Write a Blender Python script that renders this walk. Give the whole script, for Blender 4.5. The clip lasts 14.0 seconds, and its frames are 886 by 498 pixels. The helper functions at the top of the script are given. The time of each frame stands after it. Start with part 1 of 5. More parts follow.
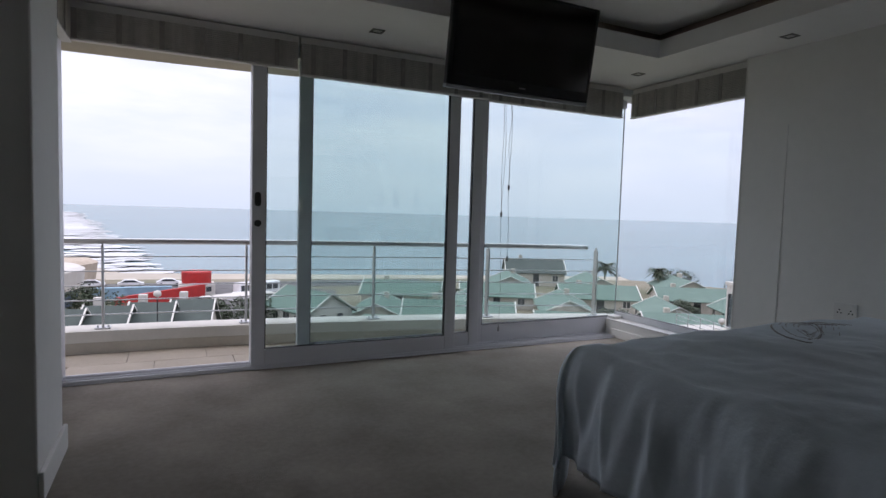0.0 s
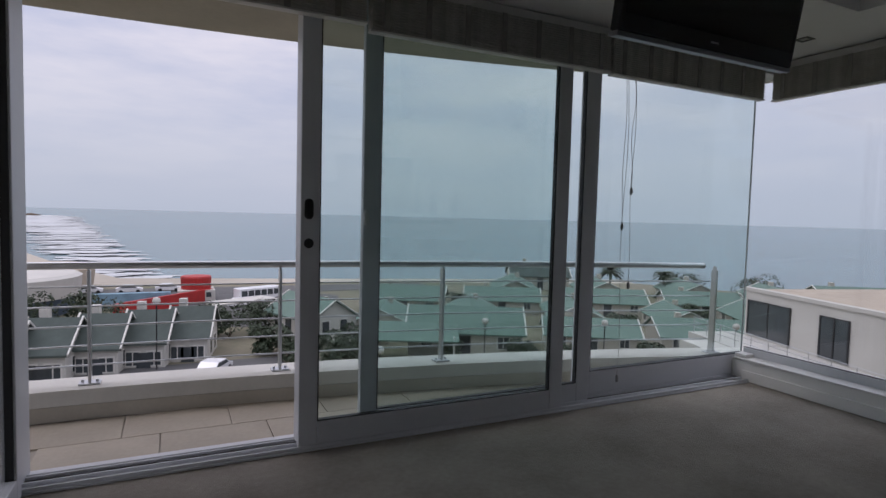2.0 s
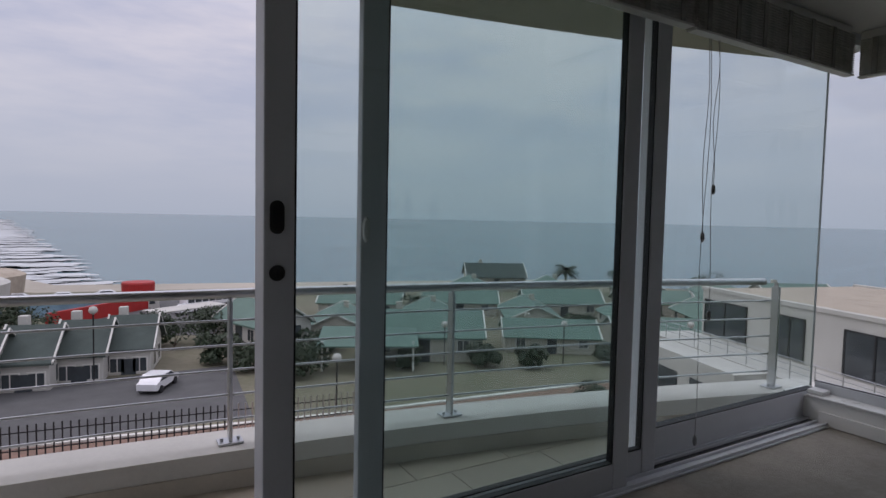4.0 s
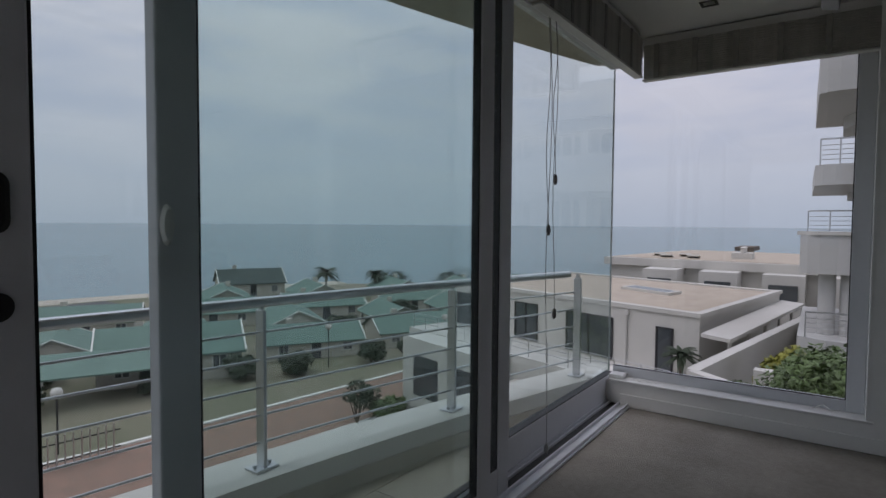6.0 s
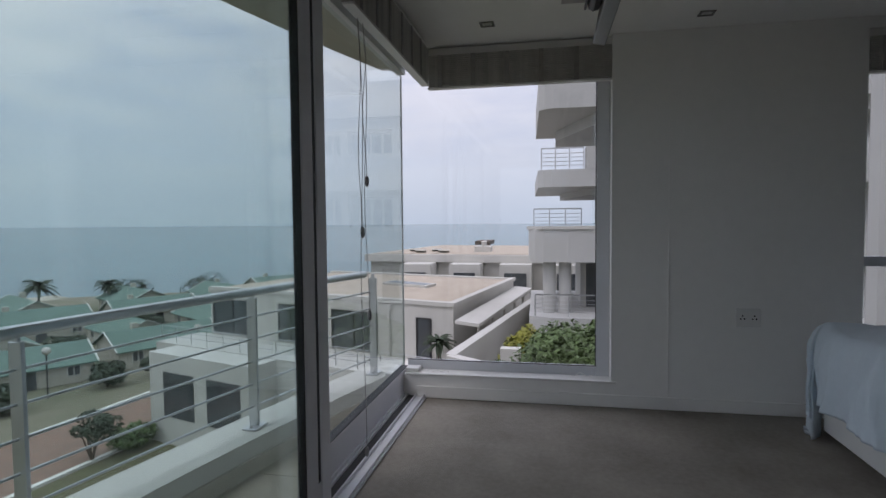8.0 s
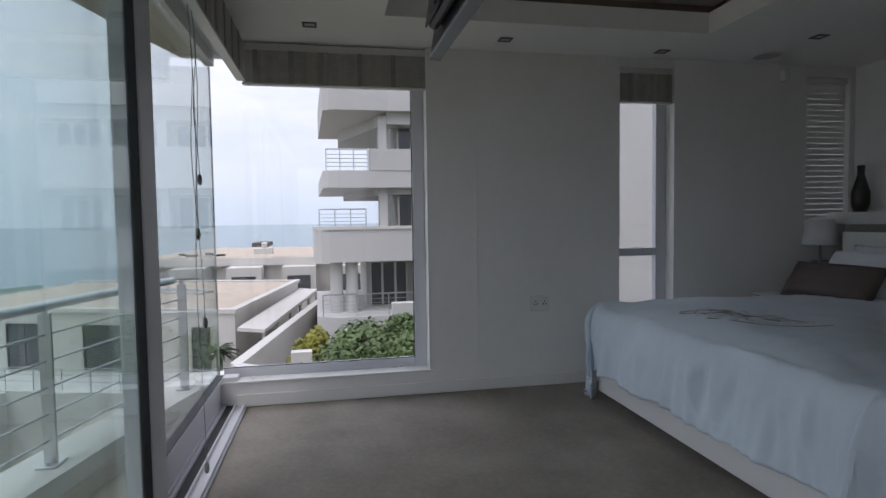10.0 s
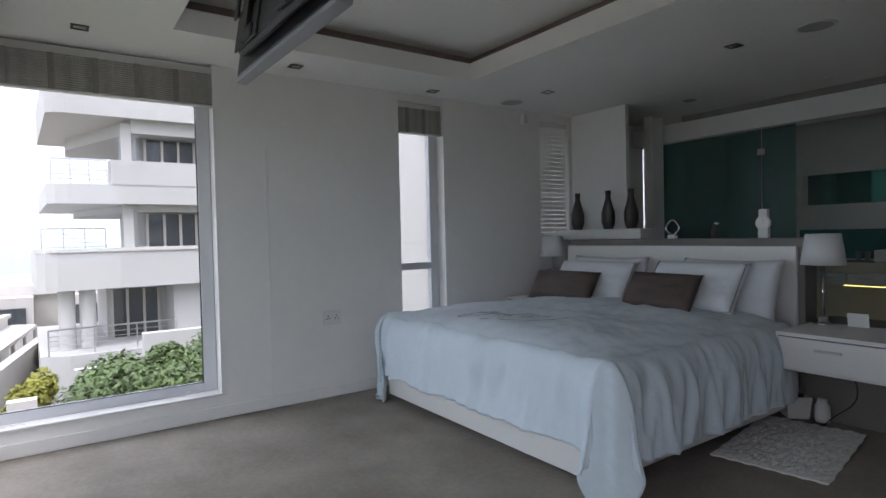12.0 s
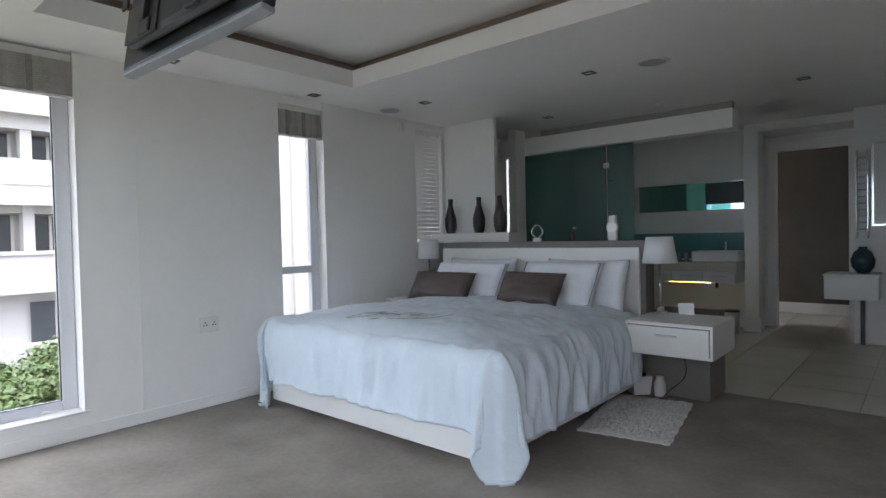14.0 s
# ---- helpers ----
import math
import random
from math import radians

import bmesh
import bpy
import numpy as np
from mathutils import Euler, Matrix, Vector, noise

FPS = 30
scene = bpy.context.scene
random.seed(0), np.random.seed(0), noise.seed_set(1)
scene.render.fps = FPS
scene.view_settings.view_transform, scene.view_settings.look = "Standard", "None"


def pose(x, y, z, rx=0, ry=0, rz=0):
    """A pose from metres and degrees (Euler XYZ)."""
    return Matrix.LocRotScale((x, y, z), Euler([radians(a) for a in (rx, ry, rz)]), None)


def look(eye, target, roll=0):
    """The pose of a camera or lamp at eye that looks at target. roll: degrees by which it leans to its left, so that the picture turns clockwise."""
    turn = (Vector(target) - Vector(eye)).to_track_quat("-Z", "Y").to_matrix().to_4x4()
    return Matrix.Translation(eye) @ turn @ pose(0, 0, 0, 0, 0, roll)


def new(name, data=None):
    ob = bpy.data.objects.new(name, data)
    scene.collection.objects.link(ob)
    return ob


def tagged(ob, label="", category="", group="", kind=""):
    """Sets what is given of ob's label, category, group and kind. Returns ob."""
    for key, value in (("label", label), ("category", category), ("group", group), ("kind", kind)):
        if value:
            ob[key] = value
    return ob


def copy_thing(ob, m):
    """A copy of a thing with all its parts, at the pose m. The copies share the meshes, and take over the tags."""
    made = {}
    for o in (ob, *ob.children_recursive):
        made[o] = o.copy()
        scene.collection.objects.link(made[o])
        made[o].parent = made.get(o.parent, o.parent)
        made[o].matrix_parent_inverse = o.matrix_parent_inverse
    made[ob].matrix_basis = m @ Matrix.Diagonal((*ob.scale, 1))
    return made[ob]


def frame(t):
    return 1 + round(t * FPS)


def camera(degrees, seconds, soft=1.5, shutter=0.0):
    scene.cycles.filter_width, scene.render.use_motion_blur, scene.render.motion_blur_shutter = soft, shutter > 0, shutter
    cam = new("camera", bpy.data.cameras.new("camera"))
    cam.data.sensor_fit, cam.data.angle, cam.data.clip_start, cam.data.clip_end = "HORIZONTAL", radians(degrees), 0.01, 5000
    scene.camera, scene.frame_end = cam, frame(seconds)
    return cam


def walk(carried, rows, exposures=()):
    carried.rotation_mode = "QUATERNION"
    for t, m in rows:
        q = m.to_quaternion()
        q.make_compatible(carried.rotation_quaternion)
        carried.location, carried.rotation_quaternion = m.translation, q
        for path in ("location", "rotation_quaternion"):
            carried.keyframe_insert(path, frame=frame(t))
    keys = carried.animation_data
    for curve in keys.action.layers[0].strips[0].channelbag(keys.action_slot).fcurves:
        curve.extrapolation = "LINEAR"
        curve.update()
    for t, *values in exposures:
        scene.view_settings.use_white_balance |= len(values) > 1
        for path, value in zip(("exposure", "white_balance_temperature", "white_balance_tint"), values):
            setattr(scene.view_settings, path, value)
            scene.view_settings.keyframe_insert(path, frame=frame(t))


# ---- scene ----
cam = camera(76.4, 14.0)
PATH = [
    (0, (-0.318, 0.049, 1.228), (0.544, 1.849, 1.101), 1.7),
    (0.5, (-0.318, 0.409, 1.252), (0.549, 2.206, 1.126), 1.3),
    (1, (-0.315, 0.808, 1.26), (0.552, 2.606, 1.138), 1.4),
    (1.5, (-0.344, 1.155, 1.264), (0.516, 2.957, 1.146), 1.5),
    (2, (-0.395, 1.496, 1.273), (0.471, 3.295, 1.156), 1.5),
    (4.5, (-0.138, 2.821, 1.302), (0.982, 4.474, 1.198), 1.1),
    (5, (-0.089, 2.986, 1.278), (1.187, 4.523, 1.178), 0.9),
    (5.5, (-0.082, 3.138, 1.262), (1.383, 4.497, 1.168), 0.5),
    (6, (-0.093, 3.279, 1.261), (1.538, 4.432, 1.171), 0.4),
    (6.5, (-0.092, 3.357, 1.287), (1.665, 4.308, 1.195), 0.1),
    (7, (-0.097, 3.464, 1.283), (1.747, 4.232, 1.193), -0.2),
    (7.5, (-0.116, 3.501, 1.276), (1.801, 4.066, 1.182), -0.4),
    (8, (-0.164, 3.528, 1.276), (1.797, 3.91, 1.182), -0.5),
    (10.5, (-0.317, 3.906, 1.28), (1.585, 3.295, 1.189), -0.9),
    (11, (-0.382, 3.977, 1.3), (1.433, 3.141, 1.228), -1.1),
    (11.5, (-0.415, 4.03, 1.289), (1.316, 3.03, 1.235), -1.3),
    (12, (-0.426, 4.108, 1.28), (1.215, 2.966, 1.23), -1.3),
    (12.5, (-0.383, 4.219, 1.271), (1.152, 2.937, 1.224), -1.3),
    (13, (-0.375, 4.264, 1.264), (1.081, 2.892, 1.218), -1.3),
    (13.5, (-0.385, 4.313, 1.265), (1.001, 2.871, 1.221), -1.3),
    (14, (-0.414, 4.358, 1.273), (0.895, 2.847, 1.228), -1.3),
]
EXPOSURES = [(0.0, 0.5, 6500, 22), (1.5, 0.0, 6500, 22), (5.0, -0.4, 6500, 22), (6.5, -0.18, 6500, 22), (7.0, -0.02, 6500, 22), (8.0, 0.12, 6500, 22), (10.5, 0.78, 6500, 22), (11.0, 1.05, 6500, 22), (12.5, 1.68, 6500, 22), (14.0, 2.22, 6500, 22)]
walk(cam, [(t, look(eye, target, roll)) for t, eye, target, roll in PATH], EXPOSURES)

# ---- world, sun, exposure ----
world = bpy.data.worlds.new("overcast")
scene.world = world
world.use_nodes = True
wn, wl = world.node_tree.nodes, world.node_tree.links
bg = wn["Background"]
sky = wn.new("ShaderNodeTexSky")
sky.sky_type, sky.sun_disc = 'NISHITA', False
sky.sun_elevation, sky.sun_rotation = radians(52), radians(300)
sky.air_density, sky.dust_density = 1.0, 4.0
coord = wn.new("ShaderNodeTexCoord")
split = wn.new("ShaderNodeSeparateXYZ")
wl.new(coord.outputs["Generated"], split.inputs[0])
stretch = wn.new("ShaderNodeMapping")
stretch.inputs["Scale"].default_value = (1.6, 1.6, 7.0)
wl.new(coord.outputs["Generated"], stretch.inputs[0])
puffs = wn.new("ShaderNodeTexNoise")
puffs.inputs["Scale"].default_value, puffs.inputs["Detail"].default_value, puffs.inputs["Roughness"].default_value = 2.2, 6, 0.55
wl.new(stretch.outputs[0], puffs.inputs["Vector"])
cloud = wn.new("ShaderNodeValToRGB")
cloud.color_ramp.elements[0].position, cloud.color_ramp.elements[1].position = 0.36, 0.62
cloud.color_ramp.elements[0].color = (6.3, 7.0, 8.5, 1)
cloud.color_ramp.elements[1].color = (8.9, 9.1, 9.7, 1)
wl.new(puffs.outputs[0], cloud.inputs[0])
low = wn.new("ShaderNodeValToRGB")
low.color_ramp.elements[0].position, low.color_ramp.elements[1].position = 0.0, 0.3
low.color_ramp.elements[0].color, low.color_ramp.elements[1].color = (0, 0, 0, 1), (1, 1, 1, 1)
wl.new(split.outputs["Z"], low.inputs[0])
haze = wn.new("ShaderNodeMix")
haze.data_type = 'RGBA'
haze.inputs["A"].default_value = (5.5, 6.5, 7.5, 1)
wl.new(low.outputs[0], haze.inputs["Factor"])
rise = wn.new("ShaderNodeMapRange")
rise.inputs["From Min"].default_value, rise.inputs["From Max"].default_value = 0.3, 1.0
rise.inputs["To Min"].default_value, rise.inputs["To Max"].default_value = 1.0, 2.2
wl.new(split.outputs["Z"], rise.inputs["Value"])
zenith = wn.new("ShaderNodeVectorMath")
zenith.operation = 'SCALE'
wl.new(cloud.outputs[0], zenith.inputs[0])
wl.new(rise.outputs[0], zenith.inputs["Scale"])
wl.new(zenith.outputs[0], haze.inputs["B"])
both = wn.new("ShaderNodeMix")
both.data_type = 'RGBA'
both.inputs["Factor"].default_value = 0.9
wl.new(sky.outputs[0], both.inputs["A"])
wl.new(haze.outputs["Result"], both.inputs["B"])
wl.new(both.outputs["Result"], bg.inputs["Color"])
bg.inputs["Strength"].default_value = 0.1
sun = new("sun", bpy.data.lights.new("sun", 'SUN'))
sun.data.energy, sun.data.angle, sun.data.color = 0.5, radians(14), (1, 0.97, 0.93)
sun.matrix_basis = look((0, 0, 40), (14, -16, 8))


# ---- materials ----
def material(name, colour, rough=0.6, metal=0.0, vary=0.12, scale=6.0, bump=0.0, bump_scale=60.0, spec=0.5, second=None, emit=0.0, per=0.0):
    m = bpy.data.materials.new(name)
    m.use_nodes = True
    n, l = m.node_tree.nodes, m.node_tree.links
    p = n["Principled BSDF"]
    p.inputs["Roughness"].default_value, p.inputs["Metallic"].default_value = rough, metal
    p.inputs["Specular IOR Level"].default_value = spec
    tc = n.new("ShaderNodeTexCoord")
    big, fine = n.new("ShaderNodeTexNoise"), n.new("ShaderNodeTexNoise")
    big.inputs["Scale"].default_value, big.inputs["Detail"].default_value = scale, 5
    fine.inputs["Scale"].default_value, fine.inputs["Detail"].default_value = scale * 14, 3
    for k in (big, fine):
        l.new(tc.outputs["Object"], k.inputs["Vector"])
    add = n.new("ShaderNodeMath")
    add.operation = 'MULTIPLY_ADD'
    add.inputs[1].default_value = 0.4
    l.new(fine.outputs[0], add.inputs[0])
    l.new(big.outputs[0], add.inputs[2])
    src = add.outputs[0]
    if per:
        info = n.new("ShaderNodeObjectInfo")
        add2 = n.new("ShaderNodeMath")
        add2.operation = 'MULTIPLY_ADD'
        add2.inputs[1].default_value = per
        l.new(info.outputs["Random"], add2.inputs[0])
        l.new(src, add2.inputs[2])
        src = add2.outputs[0]
    ramp = n.new("ShaderNodeValToRGB")
    c = np.array(colour)
    d = np.array(second) if second else c * (1 - vary)
    ramp.color_ramp.elements[0].position, ramp.color_ramp.elements[1].position = 0.45, 0.95
    ramp.color_ramp.elements[0].color = (*d, 1)
    ramp.color_ramp.elements[1].color = (*np.minimum(c * (1 + vary * 0.4), 1), 1)
    l.new(src, ramp.inputs[0])
    l.new(ramp.outputs[0], p.inputs["Base Color"])
    if bump:
        b, t2 = n.new("ShaderNodeBump"), n.new("ShaderNodeTexNoise")
        t2.inputs["Scale"].default_value, t2.inputs["Detail"].default_value = bump_scale, 4
        l.new(tc.outputs["Object"], t2.inputs["Vector"])
        b.inputs["Strength"].default_value, b.inputs["Distance"].default_value = bump, 0.01
        l.new(t2.outputs[0], b.inputs["Height"])
        l.new(b.outputs[0], p.inputs["Normal"])
    if emit:
        p.inputs["Emission Color"].default_value = (*colour, 1)
        p.inputs["Emission Strength"].default_value = emit
    return m


def pane_material(name, tint, ior=0.035, haze=0.0):
    m = bpy.data.materials.new(name)
    m.use_nodes = True
    n, l = m.node_tree.nodes, m.node_tree.links
    n.remove(n["Principled BSDF"])
    clear, gloss, mix, edge = n.new("ShaderNodeBsdfTransparent"), n.new("ShaderNodeBsdfGlossy"), n.new("ShaderNodeMixShader"), n.new("ShaderNodeLayerWeight")
    power, scaled = n.new("ShaderNodeMath"), n.new("ShaderNodeMath")
    power.operation, scaled.operation = 'POWER', 'MULTIPLY_ADD'
    power.inputs[1].default_value = 5.0
    scaled.inputs[1].default_value, scaled.inputs[2].default_value = 0.9, ior
    clear.inputs[0].default_value = (*tint, 1)
    gloss.inputs["Roughness"].default_value = 0.02
    l.new(edge.outputs["Facing"], power.inputs[0])
    l.new(power.outputs[0], scaled.inputs[0])
    l.new(scaled.outputs[0], mix.inputs[0])
    l.new(clear.outputs[0], mix.inputs[1])
    l.new(gloss.outputs[0], mix.inputs[2])
    out = mix.outputs[0]
    # hazy look of the glass put in as an uneven whitish diffuse layer
    if haze:
        film, mix2 = n.new("ShaderNodeBsdfDiffuse"), n.new("ShaderNodeMixShader")
        film.inputs[0].default_value = (0.75, 0.8, 0.8, 1)
        haze_noise = n.new("ShaderNodeTexNoise")
        haze_noise.inputs["Scale"].default_value = 1.3
        k = n.new("ShaderNodeMath")
        k.operation = 'MULTIPLY'
        k.inputs[1].default_value = haze * 2
        l.new(haze_noise.outputs[0], k.inputs[0])
        l.new(k.outputs[0], mix2.inputs[0])
        l.new(out, mix2.inputs[1])
        l.new(film.outputs[0], mix2.inputs[2])
        out = mix2.outputs[0]
    l.new(out, n["Material Output"].inputs[0])
    return m


PAINT = material("wall_paint", (0.82, 0.81, 0.775), 0.75, vary=0.05, scale=1.2, bump=0.08, bump_scale=140)
CEIL = material("ceiling_paint", (0.84, 0.83, 0.80), 0.85, vary=0.04, scale=0.8)
# dark brown that also carries the shade inside the cove slot
COVE = material("cove_brown_shade", (0.30, 0.235, 0.20), 0.8, vary=0.2)
CARPET = material("carpet", (0.36, 0.325, 0.28), 0.97, vary=0.28, scale=2.2, bump=0.7, bump_scale=420, spec=0.1)
TILE = material("glazed_tile", (0.62, 0.58, 0.49), 0.12, vary=0.08, scale=1.5, per=0.15)
GROUT = material("grout", (0.35, 0.32, 0.27), 0.9)
ALU = material("white_aluminium", (0.63, 0.64, 0.66), 0.38, vary=0.05, scale=3, bump=0.03)
PULL = material("dark_grey_pull", (0.035, 0.035, 0.036), 0.75)
SEAL = material("black_gasket", (0.012, 0.012, 0.013), 0.6)
GLASS = pane_material("door_glass", (0.90, 0.955, 0.945), haze=0.03)
CLEAR = pane_material("window_glass", (0.965, 0.98, 0.98))
TEAL = pane_material("teal_glass", (0.34, 0.60, 0.57), haze=0.07)
BLIND = material("woven_blind", (0.54, 0.52, 0.48), 0.9, vary=0.35, scale=18, bump=0.5, bump_scale=160)
TAPE = material("blind_tape", (0.31, 0.295, 0.27), 0.9, vary=0.2, scale=30)
CORD = material("cord", (0.30, 0.30, 0.29), 0.8)
STEEL = material("brushed_steel", (0.58, 0.59, 0.60), 0.3, metal=1.0, vary=0.1, scale=12)
CHROME = material("chrome", (0.75, 0.76, 0.77), 0.1, metal=1.0, vary=0.02)
RENDER = material("balcony_render", (0.50, 0.46, 0.385), 0.85, vary=0.16, scale=2.5, bump=0.15, bump_scale=80)
KERB = material("kerb_paint", (0.66, 0.645, 0.59), 0.8, vary=0.1, scale=3, bump=0.1)
STONE = material("balcony_tile", (0.40, 0.35, 0.275), 0.6, vary=0.2, scale=2.5, bump=0.05, per=0.2)
DUVET = material("duvet_cotton", (0.64, 0.72, 0.775), 0.85, vary=0.06, scale=3, bump=0.5, bump_scale=11)
LINEN = material("pillow_cotton", (0.74, 0.76, 0.79), 0.85, vary=0.05, bump=0.2, bump_scale=26)
BROWN = material("brown_satin", (0.085, 0.062, 0.052), 0.5, vary=0.25, scale=5, bump=0.2, bump_scale=40)
STITCH = material("grey_embroidery", (0.28, 0.28, 0.28), 0.7)
WHITE = material("white_lacquer", (0.72, 0.71, 0.68), 0.35, vary=0.04, scale=2)
TAUPE = material("taupe_panel", (0.19, 0.175, 0.155), 0.6, vary=0.15, scale=3)
BLACK = material("black_plastic", (0.014, 0.014, 0.016), 0.35, vary=0.3)
SCREEN = material("tv_screen", (0.006, 0.006, 0.007), 0.12, vary=0.1)
CASE = material("tv_back_casing", (0.045, 0.045, 0.05), 0.5, vary=0.25)
SILVER = material("silver_plastic", (0.27, 0.275, 0.29), 0.35, vary=0.05)
SHADE = material("lamp_shade", (0.72, 0.72, 0.71), 0.9, vary=0.04, bump=0.1, bump_scale=200)
RUG = material("shaggy_cotton", (0.74, 0.73, 0.70), 0.95, vary=0.08, scale=30, bump=0.9, bump_scale=120)
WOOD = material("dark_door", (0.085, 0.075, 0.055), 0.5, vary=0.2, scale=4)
DARKVASE = material("dark_vase", (0.06, 0.05, 0.045), 0.35, vary=0.5, scale=20)
TEALVASE = material("teal_vase", (0.03, 0.07, 0.085), 0.2, vary=0.4, scale=8)
LED = material("led_strip", (0.95, 0.85, 0.25), 0.5, emit=0.8)
MIRROR = material("mirror_silver", (0.85, 0.87, 0.87), 0.02, metal=1.0, vary=0.01)
BEZEL = material("dark_nickel", (0.16, 0.155, 0.145), 0.4, metal=0.7)
SPOT = material("spot_reflector", (0.60, 0.60, 0.57), 0.3, metal=0.6)
GRILLE = material("speaker_grille", (0.42, 0.42, 0.40), 0.8)
WALL_OUT = material("white_stucco", (0.52, 0.505, 0.46), 0.85, vary=0.09, scale=0.6, bump=0.1, bump_scale=30)
TOWER = material("tower_stucco", (0.45, 0.45, 0.425), 0.85, vary=0.06, scale=0.5)
ROOF_FLAT = material("roof_gravel", (0.43, 0.365, 0.285), 0.95, vary=0.2, scale=1.2, bump=0.4, bump_scale=60)
ROOF_GREEN = material("green_roof_sheet", (0.125, 0.195, 0.16), 0.9, vary=0.18, scale=0.5)
ROOF_SLATE = material("dark_green_roof", (0.07, 0.09, 0.08), 0.95, vary=0.25, scale=0.8)
COTTAGE = material("cottage_wall", (0.47, 0.44, 0.375), 0.9, vary=0.1, scale=0.5)
PANE_OUT = material("dark_window", (0.06, 0.07, 0.075), 0.08, vary=0.3, scale=1)
GRASS = material("lawn", (0.10, 0.105, 0.045), 0.95, vary=0.35, scale=1.2, second=(0.095, 0.08, 0.045), bump=0.5, bump_scale=12)
GROUND = material("town_ground", (0.19, 0.165, 0.12), 0.95, vary=0.4, scale=0.12, second=(0.10, 0.11, 0.06))
BRICKROAD = material("brick_paving", (0.25, 0.15, 0.11), 0.9, vary=0.3, scale=1.5, second=(0.17, 0.115, 0.085), bump=0.3, bump_scale=18)
ASPHALT = material("asphalt", (0.10, 0.10, 0.098), 0.9, vary=0.25, scale=0.6)
SAND = material("wet_sand", (0.42, 0.38, 0.31), 0.9, vary=0.2, scale=0.05)
LEAF = material("shrub_leaf", (0.085, 0.14, 0.035), 0.6, vary=0.45, scale=3)
LEAF_Y = material("yellow_shrub_leaf", (0.24, 0.24, 0.03), 0.6, vary=0.35, scale=3)
LEAF_D = material("dark_tree_leaf", (0.035, 0.055, 0.025), 0.7, vary=0.4, scale=2)
BARK = material("bark", (0.12, 0.09, 0.065), 0.9, vary=0.3, scale=8)
RED = material("red_paint", (0.42, 0.022, 0.018), 0.55, vary=0.2, scale=1)
CARWHITE = material("car_paint", (0.75, 0.75, 0.75), 0.2, vary=0.03)
SEA = material("sea_water", (0.075, 0.155, 0.17), 0.22, vary=0.25, scale=0.012, second=(0.06, 0.125, 0.145), bump=0.35, bump_scale=0.35)
FOAM = material("surf_foam", (0.55, 0.57, 0.57), 0.9, vary=0.15, scale=0.1)


# ---- building helpers ----
def box(bm, x0, x1, y0, y1, z0, z1, bevel=0.0):
    r = bmesh.ops.create_cube(bm, size=1)
    bmesh.ops.transform(bm, verts=r["verts"], matrix=Matrix.LocRotScale(((x0 + x1) / 2, (y0 + y1) / 2, (z0 + z1) / 2), None, (abs(x1 - x0), abs(y1 - y0), abs(z1 - z0))))
    if bevel:
        es = {e for v in r["verts"] for e in v.link_edges}
        bmesh.ops.bevel(bm, geom=list(es), offset=bevel, segments=2, affect='EDGES', profile=0.5)
    return bm


def bx(*a, bevel=0.0):
    return box(bmesh.new(), *a, bevel=bevel)


def rod(bm, a, b, r, n=10, r2=None):
    a, b = Vector(a), Vector(b)
    m = Matrix.Translation((a + b) / 2) @ (b - a).to_track_quat("Z", "Y").to_matrix().to_4x4()
    bmesh.ops.create_cone(bm, cap_ends=True, segments=n, radius1=r, radius2=r if r2 is None else r2, depth=(b - a).length, matrix=m)
    return bm


def rd(*a, **k):
    return rod(bmesh.new(), *a, **k)


def tube(pts, r, n=8):
    bm, rings = bmesh.new(), []
    pts = [Vector(p) for p in pts]
    for i, p in enumerate(pts):
        way = (pts[min(i + 1, len(pts) - 1)] - pts[max(i - 1, 0)]).normalized()
        q = way.to_track_quat("Z", "Y")
        rings.append([bm.verts.new(p + q @ Vector((r * math.cos(6.28319 * k / n), r * math.sin(6.28319 * k / n), 0))) for k in range(n)])
    for a, b in zip(rings, rings[1:]):
        off = min(range(n), key=lambda o: sum((a[k].co - b[(k + o) % n].co).length for k in range(n)))
        for k in range(n):
            bm.faces.new((a[k], a[(k + 1) % n], b[(k + 1 + off) % n], b[(k + off) % n]))
    bm.faces.new(rings[0][::-1]), bm.faces.new(rings[-1])
    bmesh.ops.recalc_face_normals(bm, faces=bm.faces)
    return bm


def lathe(profile, n=24, at=(0, 0, 0)):
    bm, rings = bmesh.new(), []
    for r, z in profile:
        rings.append([bm.verts.new((at[0] + r * math.cos(6.28319 * i / n), at[1] + r * math.sin(6.28319 * i / n), at[2] + z)) for i in range(n)])
    for p, q in zip(rings, rings[1:]):
        for i in range(n):
            bm.faces.new((p[i], p[(i + 1) % n], q[(i + 1) % n], q[i]))
    if profile[0][0] > 1e-4:
        bm.faces.new(rings[0][::-1])
    bm.faces.new(rings[-1])
    return bm


def prism(pts, z0, z1):
    bm = bmesh.new()
    lo, hi = [bm.verts.new((x, y, z0)) for x, y in pts], [bm.verts.new((x, y, z1)) for x, y in pts]
    n = len(pts)
    for i in range(n):
        bm.faces.new((lo[i], lo[(i + 1) % n], hi[(i + 1) % n], hi[i]))
    bm.faces.new(hi), bm.faces.new(lo[::-1])
    bmesh.ops.recalc_face_normals(bm, faces=bm.faces)
    return bm


def turn(bm, m):
    bmesh.ops.transform(bm, verts=bm.verts, matrix=m)
    return bm


def link(name, bm, mat, smooth=False):
    me = bpy.data.meshes.new(name)
    bm.to_mesh(me)
    bm.free()
    me.materials.append(mat)
    if smooth:
        for f in me.polygons:
            f.use_smooth = True
    return new(name, me)


def part(name, bm, mat, parent, label="", smooth=False):
    ob = link(name, bm, mat, smooth)
    ob.parent = parent
    return tagged(ob, label)


